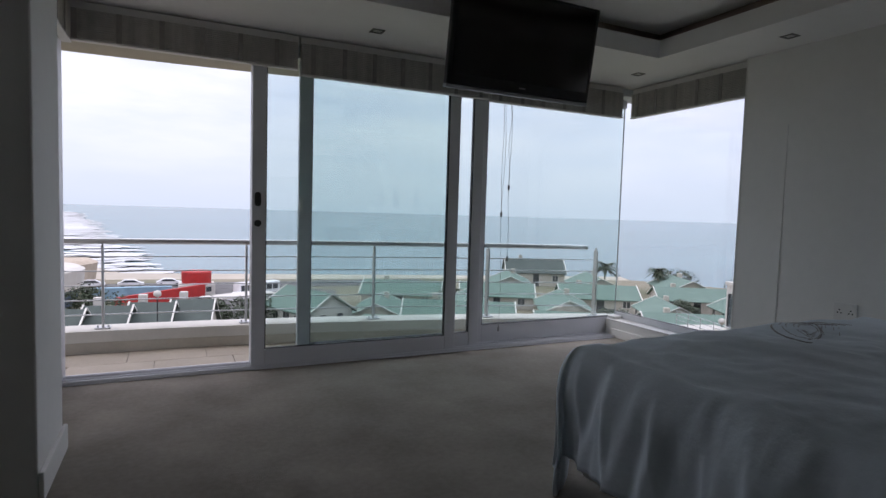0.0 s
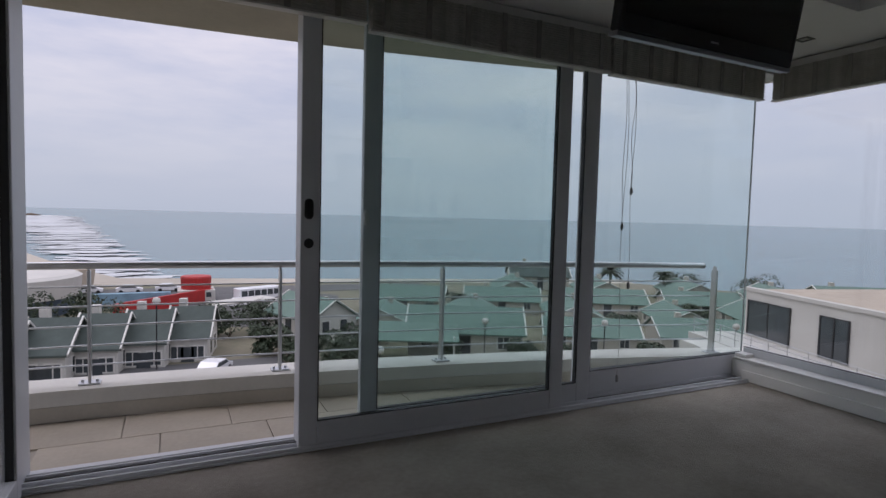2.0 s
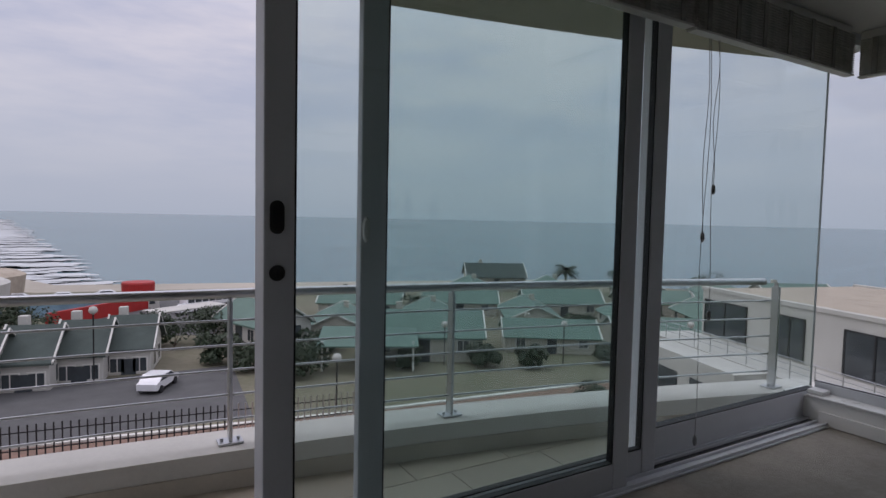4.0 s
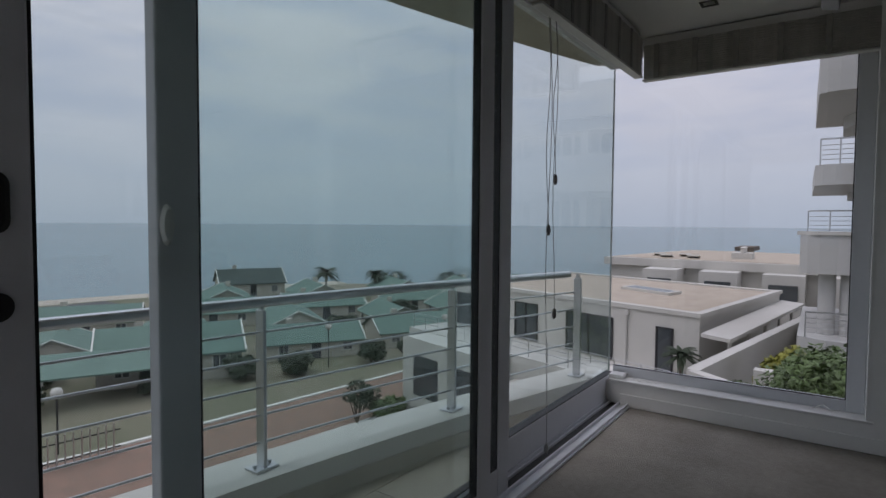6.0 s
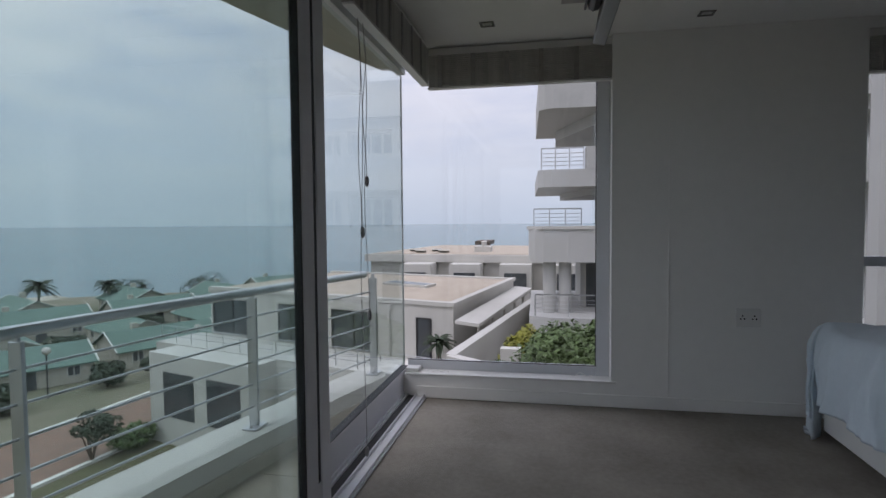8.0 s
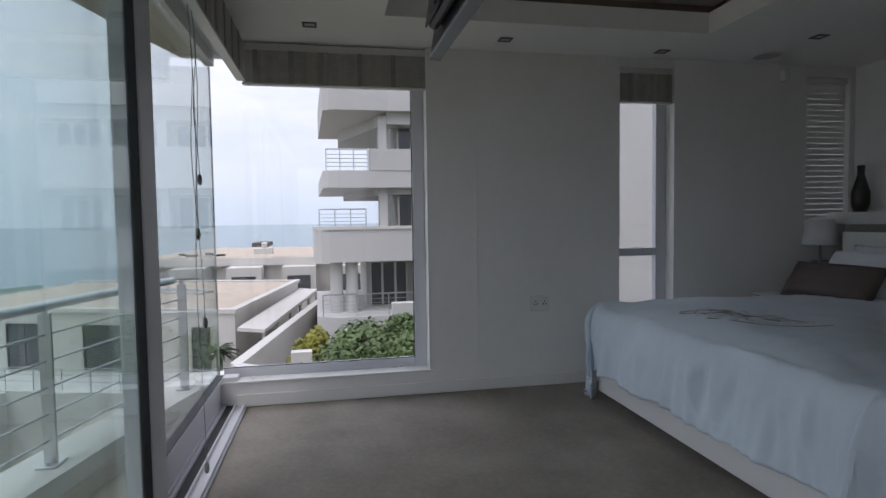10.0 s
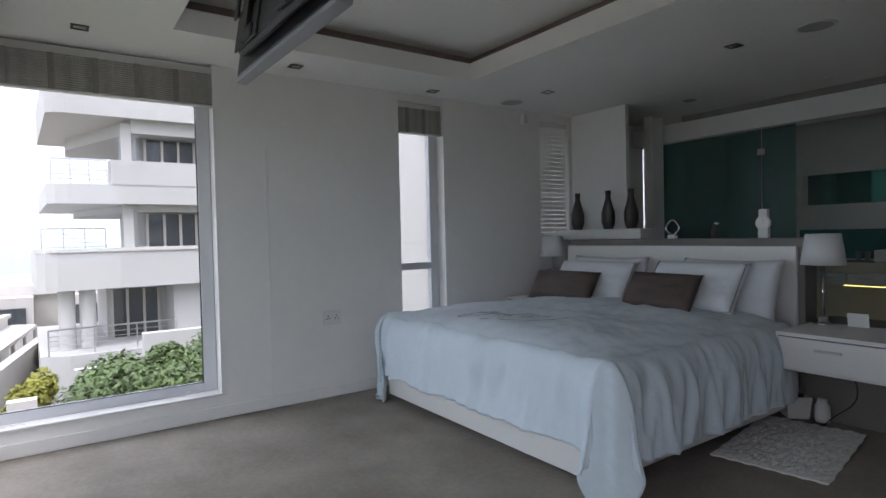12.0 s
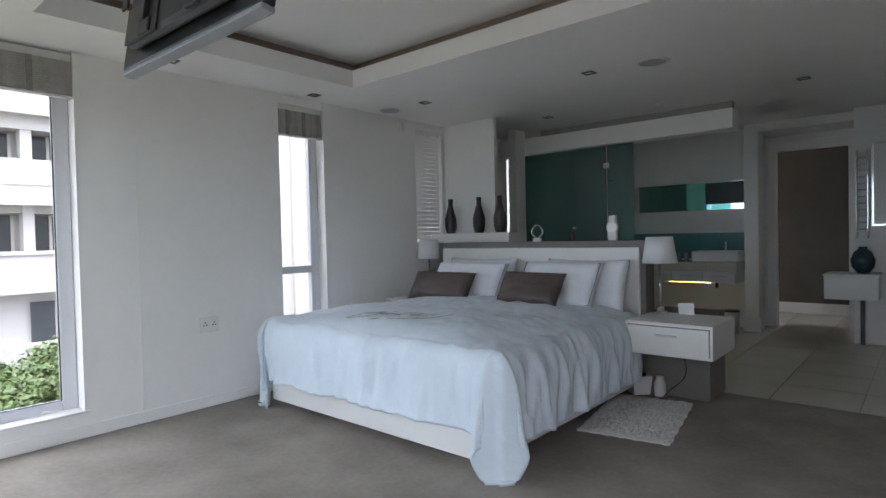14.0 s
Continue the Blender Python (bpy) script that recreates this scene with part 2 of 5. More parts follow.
def setting(name, bm, mat, label, category):
    return tagged(link(name, bm, mat), label, category, kind="structure")


def thing(name, label, category, at=(0, 0, 0), rz=0.0, group="", kind=""):
    ob = new(name)
    ob.matrix_basis = pose(*at, 0, 0, rz)
    ob.empty_display_size = 0.1
    return tagged(ob, label, category, group, kind)


# ---- the room: floor, walls, ceiling ----
EAST, GLASSY, CEILZ = 3.79, 4.64, 2.52
setting("floor", bx(-2.0, 4.04, -0.385, 4.68, -0.3, 0.0), CARPET, "taupe cut-pile carpet over the bedroom floor", "floor")
bath_floor = setting("floor_bath", bx(-1.2, 4.04, -6.2, -0.389, -0.3, -0.012), GROUT, "grout bed under glossy cream floor tiles", "floor")
wb = bmesh.new()
for y0, y1, z0, z1 in ((-6.2, -2.16, -0.3, 2.9), (-2.16, -1.80, -0.3, 1.0), (-2.16, -1.80, 2.40, 2.9), (-1.80, -0.50, -0.3, 2.52), (-0.50, -0.07, -0.3, 1.22), (-0.50, -0.07, 2.43, 2.52), (-0.07, 1.145, -0.3, 2.52), (1.145, 1.615, -0.3, 0.16), (1.615, 3.135, -0.3, 2.52), (3.135, 4.74, -0.3, 0.165)):
    box(wb, EAST, EAST + 0.25, y0, y1, z0, z1)
setting("wall_east", wb, PAINT, "off-white painted bedroom wall with window openings", "wall")
setting("trim", bx(EAST - 0.004, EAST + 0.001, 2.765, 2.771, 0.09, 1.96), PAINT, "thin vertical cable channel on the white wall", "trim")
setting("baseboard", bx(EAST - 0.014, EAST - 0.001, -0.45, 4.5, 0.004, 0.09, bevel=0.004), PAINT, "low white painted skirting board", "baseboard")
setting("wall_pier", bx(-1.0, -0.815, 2.74, 3.30, 0, CEILZ, bevel=0.008), PAINT, "white painted pier beside the side window", "wall")
setting("baseboard_pier", bx(-0.815, -0.795, 2.74, 3.315, 0.004, 0.13, bevel=0.006), PAINT, "white skirting round the pier", "baseboard")
setting("wall_return", bx(-2.0, -1.002, 2.74, 2.96, 0, CEILZ), PAINT, "white painted return wall", "wall")
setting("wall_west", bx(-2.2, -2.0, -0.9, 2.96, -0.3, CEILZ), PAINT, "plain white painted wall", "wall")
setting("wall_passage", bx(-0.9, -0.60, -6.2, -0.9, -0.3, 2.9), PAINT, "white painted wall of the passage", "wall")
setting("wall_passage_end", bx(-2.0, -0.9, -1.1, -0.9, -0.3, 2.9), PAINT, "plain white painted wall", "wall")
setting("wall_niche", bx(-0.598, 0.215, -3.98, -3.22, 0, 2.9, bevel=0.004), PAINT, "white wall end beside the doorway", "wall")
db = bmesh.new()
for a in ((1.11, 1.28, -4.2, -4.0, 0, 2.9), (-0.6, 0.31, -4.2, -4.0, 0, 2.9), (0.31, 1.11, -4.2, -4.0, 2.28, 2.9)):
    box(db, *a)
setting("wall_south", db, PAINT, "white wall round the passage doorway", "wall")
setting("wall_bath", bx(1.28, 3.79, -4.0, -3.7, 0, 2.9), PAINT, "white bathroom wall behind the vanity", "wall")
setting("wall_end", bx(1.18, 1.34, -3.7, -3.4, 0, 2.9, bevel=0.006), PAINT, "white wall end beside the passage", "wall")
setting("baseboard_end", bx(1.16, 1.36, -3.4, -3.385, 0.0, 0.18), PAINT, "white skirting on the wall end", "baseboard")
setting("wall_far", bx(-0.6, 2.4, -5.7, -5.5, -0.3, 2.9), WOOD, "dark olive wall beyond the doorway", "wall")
setting("trim_door", bx(0.05, 2.2, -5.5, -5.48, 0.0, 0.16), PAINT, "white skirting beyond the doorway", "trim")
df = thing("door_1", "white door frame of an open doorway", "door frame", kind="structure")
for a in ((1.09, 1.19, -4.0, -3.97, 0, 2.38), (0.22, 0.33, -4.0, -3.985, 0, 2.38), (0.33, 1.09, -4.0, -3.97, 2.26, 2.38)):
    part("frame", bx(*a, bevel=0.006), PAINT, df)
cb = bmesh.new()
TX0, TX1, TY0, TY1 = -0.15, 3.20, 1.28, 3.48
for a in ((-2.2, EAST + 0.25, -1.7, TY0), (-2.2, EAST + 0.25, TY1, 4.72), (-2.2, TX0, TY0, TY1), (TX1, EAST + 0.25, TY0, TY1)):
    box(cb, *a, CEILZ, CEILZ + 0.14)
box(cb, -2.2, EAST + 0.25, -1.7, 4.72, 2.76, 2.9)
box(cb, -2.2, EAST + 0.25, -6.2, -1.7, 2.56, 2.9)
box(cb, 1.03, EAST, -1.84, -1.62, 2.26, 2.455)
box(cb, -0.6, 1.2, -6.2, -3.4, 2.46, 2.56)
# solid strip in place of the recess, its shade given as grey
setting("trim_air_slot", bx(1.03, 3.16, -1.70, -1.62, 2.457, 2.519), material("shadowed_slot", (0.30, 0.29, 0.26), 0.8), "narrow air-conditioning slot above the shower, its shade a grey strip", "trim")
setting("ceiling", cb, CEIL, "off-white plaster ceiling with a recessed tray", "ceiling")
# cove back: the slot's darkness is put into its brown colour
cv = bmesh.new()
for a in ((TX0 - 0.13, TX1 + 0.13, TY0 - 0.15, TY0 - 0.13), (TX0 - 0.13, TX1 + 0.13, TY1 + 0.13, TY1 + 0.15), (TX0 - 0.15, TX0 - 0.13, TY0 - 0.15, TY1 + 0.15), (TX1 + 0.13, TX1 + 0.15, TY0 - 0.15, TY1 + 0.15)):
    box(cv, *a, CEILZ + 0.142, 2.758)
setting("trim_cove", cv, COVE, "brown back of the shallow lighting cove, slot shade in its colour", "trim")

# ---- sliding glass front ----
def leaf(name, label, x0, x1, y0, y1, z0, z1, st=0.10, bot=0.13, cat="sliding door", glass=GLASS, right=True):
    t = thing(name, label, cat, kind="structure")
    part("stile", bx(x0, x0 + st, y0, y1, z0, z1, bevel=0.005), ALU, t)
    if right:
        part("stile", bx(x1 - st, x1, y0, y1, z0, z1, bevel=0.005), ALU, t)
    xe = x1 - (st if right else 0)
    part("rail", bx(x0 + st, xe, y0 + 0.002, y1 - 0.002, z0, z0 + bot, bevel=0.004), ALU, t)
    part("rail", bx(x0 + st, xe, y0 + 0.002, y1 - 0.002, z1 - 0.08, z1), ALU, t)
    g = part("pane", bx(x0 + st - 0.004, xe + (0.004 if right else 0.0), (y0 + y1) / 2 - 0.003, (y0 + y1) / 2 + 0.003, z0 + bot - 0.004, z1 - 0.076), glass, t)
    g.visible_shadow = False
    gk = bmesh.new()
    for a in ((x0 + st, x0 + st + 0.007, z0 + bot, z1 - 0.08), (x0 + st, xe, z0 + bot, z0 + bot + 0.006)) + (((xe - 0.007, xe, z0 + bot, z1 - 0.08),) if right else ()):
        box(gk, a[0], a[1], y0 + 0.006, y1 - 0.006, a[2], a[3])
    part("gasket", gk, SEAL, t, "black rubber glazing gasket")
    return t


d1 = leaf("window_1", "slid-open white aluminium door leaf with a large pane", 0.205, 1.93, 4.455, 4.50, 0.02, 2.45)
part("edge_strip", bx(0.207, 0.245, 4.5005, 4.59, 0.03, 2.44, bevel=0.004), ALU, d1, "grey interlock strip on the leaf edge")
lock = thing("door_lock", "dark recessed pull and keyhole on the door stile", "door lock", kind="structure")
def stadium(cx, cz, w, h, y0, y1, n=10):
    r = w / 2
    pts = [(cx + r * math.cos(math.pi * k / n), cz + h / 2 - r + r * math.sin(math.pi * k / n)) for k in range(n + 1)]
    pts += [(cx - r * math.cos(math.pi * k / n), cz - h / 2 + r - r * math.sin(math.pi * k / n)) for k in range(n + 1)]
    return turn(prism(pts, -y1, -y0), Matrix.Rotation(radians(90), 4, 'X'))


pull = part("recessed_pull", stadium(0.247, 1.292, 0.046, 0.108, 4.449, 4.4545), PULL, lock)
part("finger_cup", stadium(0.247, 1.292, 0.030, 0.088, 4.4475, 4.449), SEAL, pull)
kh = part("keyhole", turn(lathe([(0.0001, -0.002), (0.022, -0.002), (0.026, 0.003), (0.0001, 0.003)], 20), Matrix.Translation((0.247, 4.452, 1.112)) @ Matrix.Rotation(radians(90), 4, 'X')), PULL, lock)
part("key_slot", stadium(0.247, 1.110, 0.008, 0.022, 4.4465, 4.449), SEAL, kh)
d2 = leaf("window_2", "white aluminium sliding leaf on the middle track", 0.56, 2.20, 4.515, 4.56, 0.02, 2.45)
part("pull_handle", turn(lathe([(0.0001, 0), (0.012, 0), (0.016, 0.01), (0.012, 0.02), (0.0001, 0.022)], 12), Matrix.Translation((0.575, 4.512, 1.254)) @ Matrix.Diagonal((1, 1, 3, 1)) @ Matrix.Rotation(radians(90), 4, 'X')), WHITE, d2, "small white pull handle")
d3 = leaf("window_3", "fixed pane in white aluminium meeting a glass corner", 2.17, 3.938, 4.60, 4.665, 0.0, 2.45, st=0.115, bot=0.19, right=False)
tr = thing("door_track", "white aluminium sliding-door track in the floor", "door track", kind="structure")
part("channel", bx(-1.02, EAST, 4.43, 4.68, 0.003, 0.012), ALU, tr)
for y in (4.445, 4.507, 4.568, 4.596):
    part("rib", bx(-1.02, EAST, y - 0.004, y + 0.004, 0.012, 0.03), ALU, tr)
part("groove", bx(-1.02, EAST, 4.51, 4.565, 0.012, 0.015), SEAL, tr)
hd = thing("door_head", "white aluminium head frame over the glass front", "door frame", kind="structure")
part("head", bx(-1.06, 4.04, 4.44, 4.70, 2.45, CEILZ), ALU, hd)
part("jamb", bx(-1.06, -1.005, 4.43, 4.68, 0.0, 2.45, bevel=0.005), ALU, hd)
sw = thing("window_4", "white framed side window beside the open door", "window", kind="structure")
for a in ((-1.05, -0.99, 3.0, 3.07, 0.0, 2.45), (-1.05, -0.99, 4.36, 4.43, 0.0, 2.45), (-1.05, -0.99, 3.07, 4.36, 0.0, 0.11), (-1.05, -0.99, 3.07, 4.36, 2.38, 2.45)):
    part("frame", bx(*a, bevel=0.005), ALU, sw)
sg = part("pane", bx(-1.023, -1.017, 3.066, 4.364, 0.106, 2.384), CLEAR, sw)
sg.visible_shadow = False
part("gasket", bx(-1.03, -1.0, 4.352, 4.36, 0.11, 2.38), SEAL, sw, "black rubber glazing gasket")

# ---- east windows ----
w1 = thing("window_5", "wide corner window with white frame and sill", "window", kind="structure")
g = part("pane", bx(3.937, 3.943, 3.224, 4.63, 0.245, 2.45), CLEAR, w1)
g.visible_shadow = False
part("frame", bx(3.91, 3.97, 3.137, 3.226, 0.166, 2.45, bevel=0.005), ALU, w1)
part("frame", bx(3.915, 3.97, 3.226, 4.60, 0.166, 0.245, bevel=0.004), ALU, w1)
part("head", bx(3.90, 4.04, 3.137, 4.44, 2.45, CEILZ - 0.001), ALU, w1)
part("sill", bx(EAST - 0.012, 3.912, 3.10, 4.585, 0.166, 0.182, bevel=0.004), WHITE, w1)
part("corner_block", bx(3.80, 3.90, 4.49, 4.59, 0.183, 0.212, bevel=0.006), WHITE, w1)
part("gasket", bx(3.92, 3.935, 3.226, 3.232, 0.245, 2.45), SEAL, w1, "black rubber glazing gasket")
part("gasket", bx(3.92, 3.935, 3.226, 4.6, 0.245, 0.250), SEAL, w1, "black rubber glazing gasket")
part("corner_seal", bx(3.936, 3.945, 4.632, 4.642, 0.2, 2.45), material("clear_silicone", (0.35, 0.38, 0.38), 0.3), w1)
setting("reveal_trim", bx(EAST - 0.004, 3.905, 3.127, 3.1365, 0.184, CEILZ), PAINT, "white painted window reveal", "trim")
cablew = tube([(3.85 + 0.025 * math.sin(i * 0.65), 4.43 - i * 0.006, 0.186 + 0.003 * math.sin(i * 0.5)) for i in range(28)], 0.0025, 5)
tagged(link("loose_cord", cablew, WHITE), "thin white cord lying on the window sill", "cord")
c2 = tube([(3.85 + 0.03 * math.cos(i * 0.45), 3.42 - i * 0.006, 0.187 + 0.02 * math.sin(i * 0.11)) for i in range(28)], 0.0025, 5)
tagged(link("loose_cord", c2, WHITE), "thin white cord curled on the window sill", "cord")
w2 = thing("window_6", "tall narrow window with a transom bar", "window", kind="structure")
for a in ((1.147, 1.235, 0.162, 2.45), (1.575, 1.613, 0.162, 2.45), (1.235, 1.575, 0.162, 0.21), (1.235, 1.575, 0.97, 1.035), (1.235, 1.575, 2.40, 2.45)):
    part("frame", bx(3.90, 3.96, *a, bevel=0.004), ALU, w2)
for z0, z1 in ((0.21, 0.97), (1.035, 2.40)):
    g = part("pane", bx(3.928, 3.934, 1.235, 1.575, z0, z1), CLEAR, w2)
    g.visible_shadow = False
part("head", bx(3.80, 4.04, 1.147, 1.613, 2.45, CEILZ - 0.001), PAINT, w2)
w3 = thing("louvre_blind", "closed cream venetian blind in a small window", "venetian blind")
for i in range(25):
    z = 1.26 + i * 0.0465
    part("slat", turn(bx(-0.022, 0.022, -0.215, 0.215, -0.0015, 0.0015), Matrix.Translation((3.835, -0.285, z)) @ Matrix.Rotation(radians(80), 4, 'Y')), WHITE, w3)
part("headrail", bx(3.81, 3.87, -0.498, -0.072, 2.385, 2.425), WHITE, w3)
wbk = setting("window_7", bx(3.98, 3.99, -0.50, -0.07, 1.22, 2.43), CLEAR, "small bathroom window pane", "window")
wbk.visible_shadow = False


# ---- blinds ----
def roman_blind(label, length, at, rz, z0, z1, tapes=0.21):
    t = thing("roman_blind", label, "roman blind", at, rz, "raised woven blinds")
    h = z1 - z0
    part("headrail", bx(0, length, -0.045, 0.0, z1, z1 + 0.055, bevel=0.003), WHITE, t, "white headrail")
    b = bmesh.new()
    box(b, 0.004, length - 0.004, -0.060, -0.006, z0 + 0.004, z1, bevel=0.006)
    part("fold", b, BLIND, t, "woven grey slats folded up")
    n = int(h / 0.013)
    first = part("slat", rd((0.009, -0.066, 0), (length - 0.009, -0.066, 0), 0.0045, n=6), BLIND, t)
    first.location.z = z0 + 0.01
    for k in range(1, n):
        o = new("slat", first.data)
        o.parent = t
        o.location.z = z0 + 0.01 + k * h / n
    k = 0.09
    while k < length - 0.05:
        part("tape", bx(k - 0.016, k + 0.016, -0.0745, -0.071, z0 - 0.002, z1), TAPE, t, "dark ladder tape")
        k += tapes
    part("bottom_bar", bx(0, length, -0.07, -0.015, z0 - 0.012, z0, bevel=0.003), WHITE, t)
    return t


roman_blind("raised grey woven blind over the open door", 1.50, (-0.98, 4.43, 0), 0, 2.27, 2.455, 0.25)
roman_blind("raised grey woven blind over the sliding leaves", 1.62, (0.535, 4.43, 0), 0, 2.235, 2.455, 0.24)
roman_blind("raised grey woven blind over the fixed pane", 1.50, (2.17, 4.43, 0), 0, 2.225, 2.455, 0.23)
roman_blind("raised grey woven blind over the corner window", 1.27, (3.86, 4.40, 0), -90, 2.235, 2.455, 0.235)
roman_blind("raised grey woven blind in the narrow window", 0.46, (3.87, 1.61, 0), -90, 2.19, 2.40, 0.17)
roman_blind("raised grey woven blind over the side window", 1.10, (-0.975, 3.28, 0), 90, 2.25, 2.455, 0.25)
for x, z, s in ((2.33, 1.26, 0.0), (2.40, 1.50, 0.008), (2.345, 0.22, 0.01), (2.41, 0.86, 0.006)):
    pc = thing("blind_cord", "thin grey pull cord with a small toggle", "blind cord", group="blind cords")
    line = [Vector((x + s * math.sin(i * 0.8), 4.40 + 0.008 * math.sin(i * 0.7 + x), 2.24 - (2.24 - z) * i / 12)) for i in range(13)]
    part("cord", tube(line, 0.0017, 5), CORD, pc)
    pv = line[-1]
    part("toggle", lathe([(0.003, 0), (0.009, -0.01), (0.011, -0.035), (0.006, -0.05), (0.0001, -0.052)], 10, tuple(pv)), CORD, pc)

# ---- ceiling lamps and speakers ----
for x, y in ((3.425, 3.932), (3.52, 2.62), (3.61, 1.37), (3.13, 0.47), (1.593, 0.26), (3.68, -0.71), (2.67, -0.97), (0.378, -1.19), (-0.45, 1.6), (-0.45, 3.9), (1.0, 4.0)):
    sp = thing("downlight", "square recessed halogen downlight in the ceiling", "downlight", (x, y, CEILZ), 0, "ceiling downlights")
    b = bmesh.new()
    for a in ((-0.045, 0.045, -0.045, -0.03), (-0.045, 0.045, 0.03, 0.045), (-0.045, -0.03, -0.03, 0.03), (0.03, 0.045, -0.03, 0.03)):
        box(b, *a, -0.006, -0.001)
    part("bezel", b, BEZEL, sp)
    part("bulb", lathe([(0.029, -0.001), (0.022, -0.004), (0.0001, -0.003)], 14), SPOT, sp)
for x, y in ((3.59, 0.484), (1.125, 0.177)):
    sp = thing("ceiling_speaker", "round white ceiling speaker with a mesh grille", "speaker", (x, y, CEILZ), 0, "ceiling speakers")
    part("rim", lathe([(0.115, -0.001), (0.112, -0.008), (0.098, -0.008), (0.096, -0.003)], 28), WHITE, sp)
    part("grille", lathe([(0.096, -0.004), (0.05, -0.0065), (0.0001, -0.007)], 28), GRILLE, sp)
dv = thing("smoke_detector", "small white alarm sensor in the ceiling", "sensor", (1.588, -1.216, CEILZ))
part("body", lathe([(0.035, -0.001), (0.03, -0.02), (0.0001, -0.024)], 16), WHITE, dv)
al = thing("alarm_sensor", "small white alarm sensor on the wall corner", "sensor", (EAST - 0.03, 0.163, 2.42))
part("body", bx(-0.02, 0.03, -0.03, 0.03, -0.05, 0.05, bevel=0.01), WHITE, al)


# ---- bed ----
BX0, BX1, BY0, BY1 = 1.325, 3.395, 0.0, 2.02
bed = thing("bed", "white platform bed with a taupe-edged headboard", "bed")
part("base", bx(BX0 + 0.02, BX1 - 0.02, BY0, BY1 - 0.02, 0.065, 0.32, bevel=0.006), WHITE, bed, "white lacquered platform")
part("plinth", bx(BX0 + 0.35, BX1 - 0.35, BY0 + 0.1, BY1 - 0.45, 0.0, 0.065), TAUPE, bed, "recessed dark plinth")
part("mattress", bx(BX0 + 0.05, BX1 - 0.05, BY0 + 0.01, BY1 - 0.06, 0.32, 0.60, bevel=0.05), LINEN, bed)
hb = part("headboard", bx(1.336, 3.39, -0.075, -0.03, 0.25, 1.15, bevel=0.006), WHITE, bed, "cream lacquered headboard panel")
for z in (0.70, 0.79, 0.90):
    part("slot", bx(1.50, 1.66, -0.031, -0.027, z, z + 0.012), BLACK, hb, "dark slot in the headboard")
part("frame", bx(1.292, 3.395, -0.24, -0.060, 0.0, 1.205, bevel=0.006), TAUPE, bed, "dark taupe partition frame")

# duvet: a sheet draped over the mattress
TOP, DROP = 0.67, 0.575
nx, ny = 170, 150
db2 = bmesh.new()
W, L = BX1 - BX0 + 0.02, BY1 - 0.33
NEAR = BX0 - 0.01
grid = []
for j in range(ny):
    row = []
    v = -0.02 + (L + DROP + 0.02) * j / (ny - 1)
    for i in range(nx):
        u = -DROP + (W + 2 * DROP) * i / (nx - 1)
        ax, ay = max(0, -u, u - W), max(0, v - L)
        drop = math.hypot(ax, ay) * (1 + 0.08 * (2 * min(ax, ay) / (ax + ay)) ** 1.2 if ax + ay > 0 else 1)
        x, y = min(max(u, 0), W), min(v, L)
        r = 0.17
        s = min(drop, r * 1.57) / r
        out = r * math.sin(min(s, 1.57)) * (0.35 if ay > ax else 0.6)
        down = r * (1 - math.cos(s)) + max(0, drop - r * 1.57)
        side = -1 if u < 0 else 1
        down *= 0.94 if ax < 0.02 and ay > 0 else 1
        flat = math.hypot(ax, ay)
        dx, dy = (side * ax / flat, ay / flat) if flat > 1e-6 else (0, 0)
        run = y if ax > ay else x
        fold = noise.noise(Vector((run * 6.0 - drop * 1.2, (3.1 if ax > ay else 8.4) + side, drop * 1.1))) * 0.05 + noise.noise(Vector((run * 15 - drop * 3, drop * 2, 5))) * 0.028 + noise.noise(Vector((run * 31, drop * 5, 9))) * 0.010
        fold += 0.035 * (1 - abs(noise.noise(Vector((run * 4.2 + drop * 0.6, 2.2, side))))) ** 5
        out += max(-0.03, fold) * min(1, drop / 0.3) * (1.0 if ay > ax else 0.8) + 0.01 * min(1, drop / 0.3)
        wr = 0.02 * noise.noise(Vector((u * 3, v * 3, 1))) + 0.012 * noise.noise(Vector((u * 9, v * 4, 2))) + 0.005 * noise.noise(Vector((u * 17 + v * 6, v * 12, 7)))
        crown = 0.075 * (1 - (2 * min(max(u, 0), W) / W - 1) ** 4) * (1 - max(0, (min(v, L) / L) * 2 - 1) ** 6)
        hem = 0.006 * noise.noise(Vector((run * 2.4, 1.7, side))) * (drop / DROP)
        z = TOP + crown - down + wr * (1 - min(1, drop / 0.2)) + hem
        shift = 0.4 * (ax - ay) * (2 * min(ax, ay) / (ax + ay) if ax + ay > 0 else 0)
        row.append(db2.verts.new((NEAR + x + dx * out + side * shift, 0.28 + y + dy * out - shift, max(z, 0.022))))
    grid.append(row)
for a, b in zip(grid, grid[1:]):
    for i in range(nx - 1):
        db2.faces.new((a[i], a[i + 1], b[i + 1], b[i]))
duvet = tagged(link("duvet", db2, DUVET, True), "pale blue-white rumpled cotton duvet hanging over the bed", "duvet")
sol = duvet.modifiers.new("thick", 'SOLIDIFY')
sol.thickness, sol.offset = 0.022, -1


def cloth_z(u, v):
    wr = 0.02 * noise.noise(Vector((u * 3, v * 3, 1))) + 0.012 * noise.noise(Vector((u * 9, v * 4, 2)))
    return TOP + 0.075 * (1 - (2 * u / W - 1) ** 4) * (1 - max(0, (v / L) * 2 - 1) ** 6) + wr


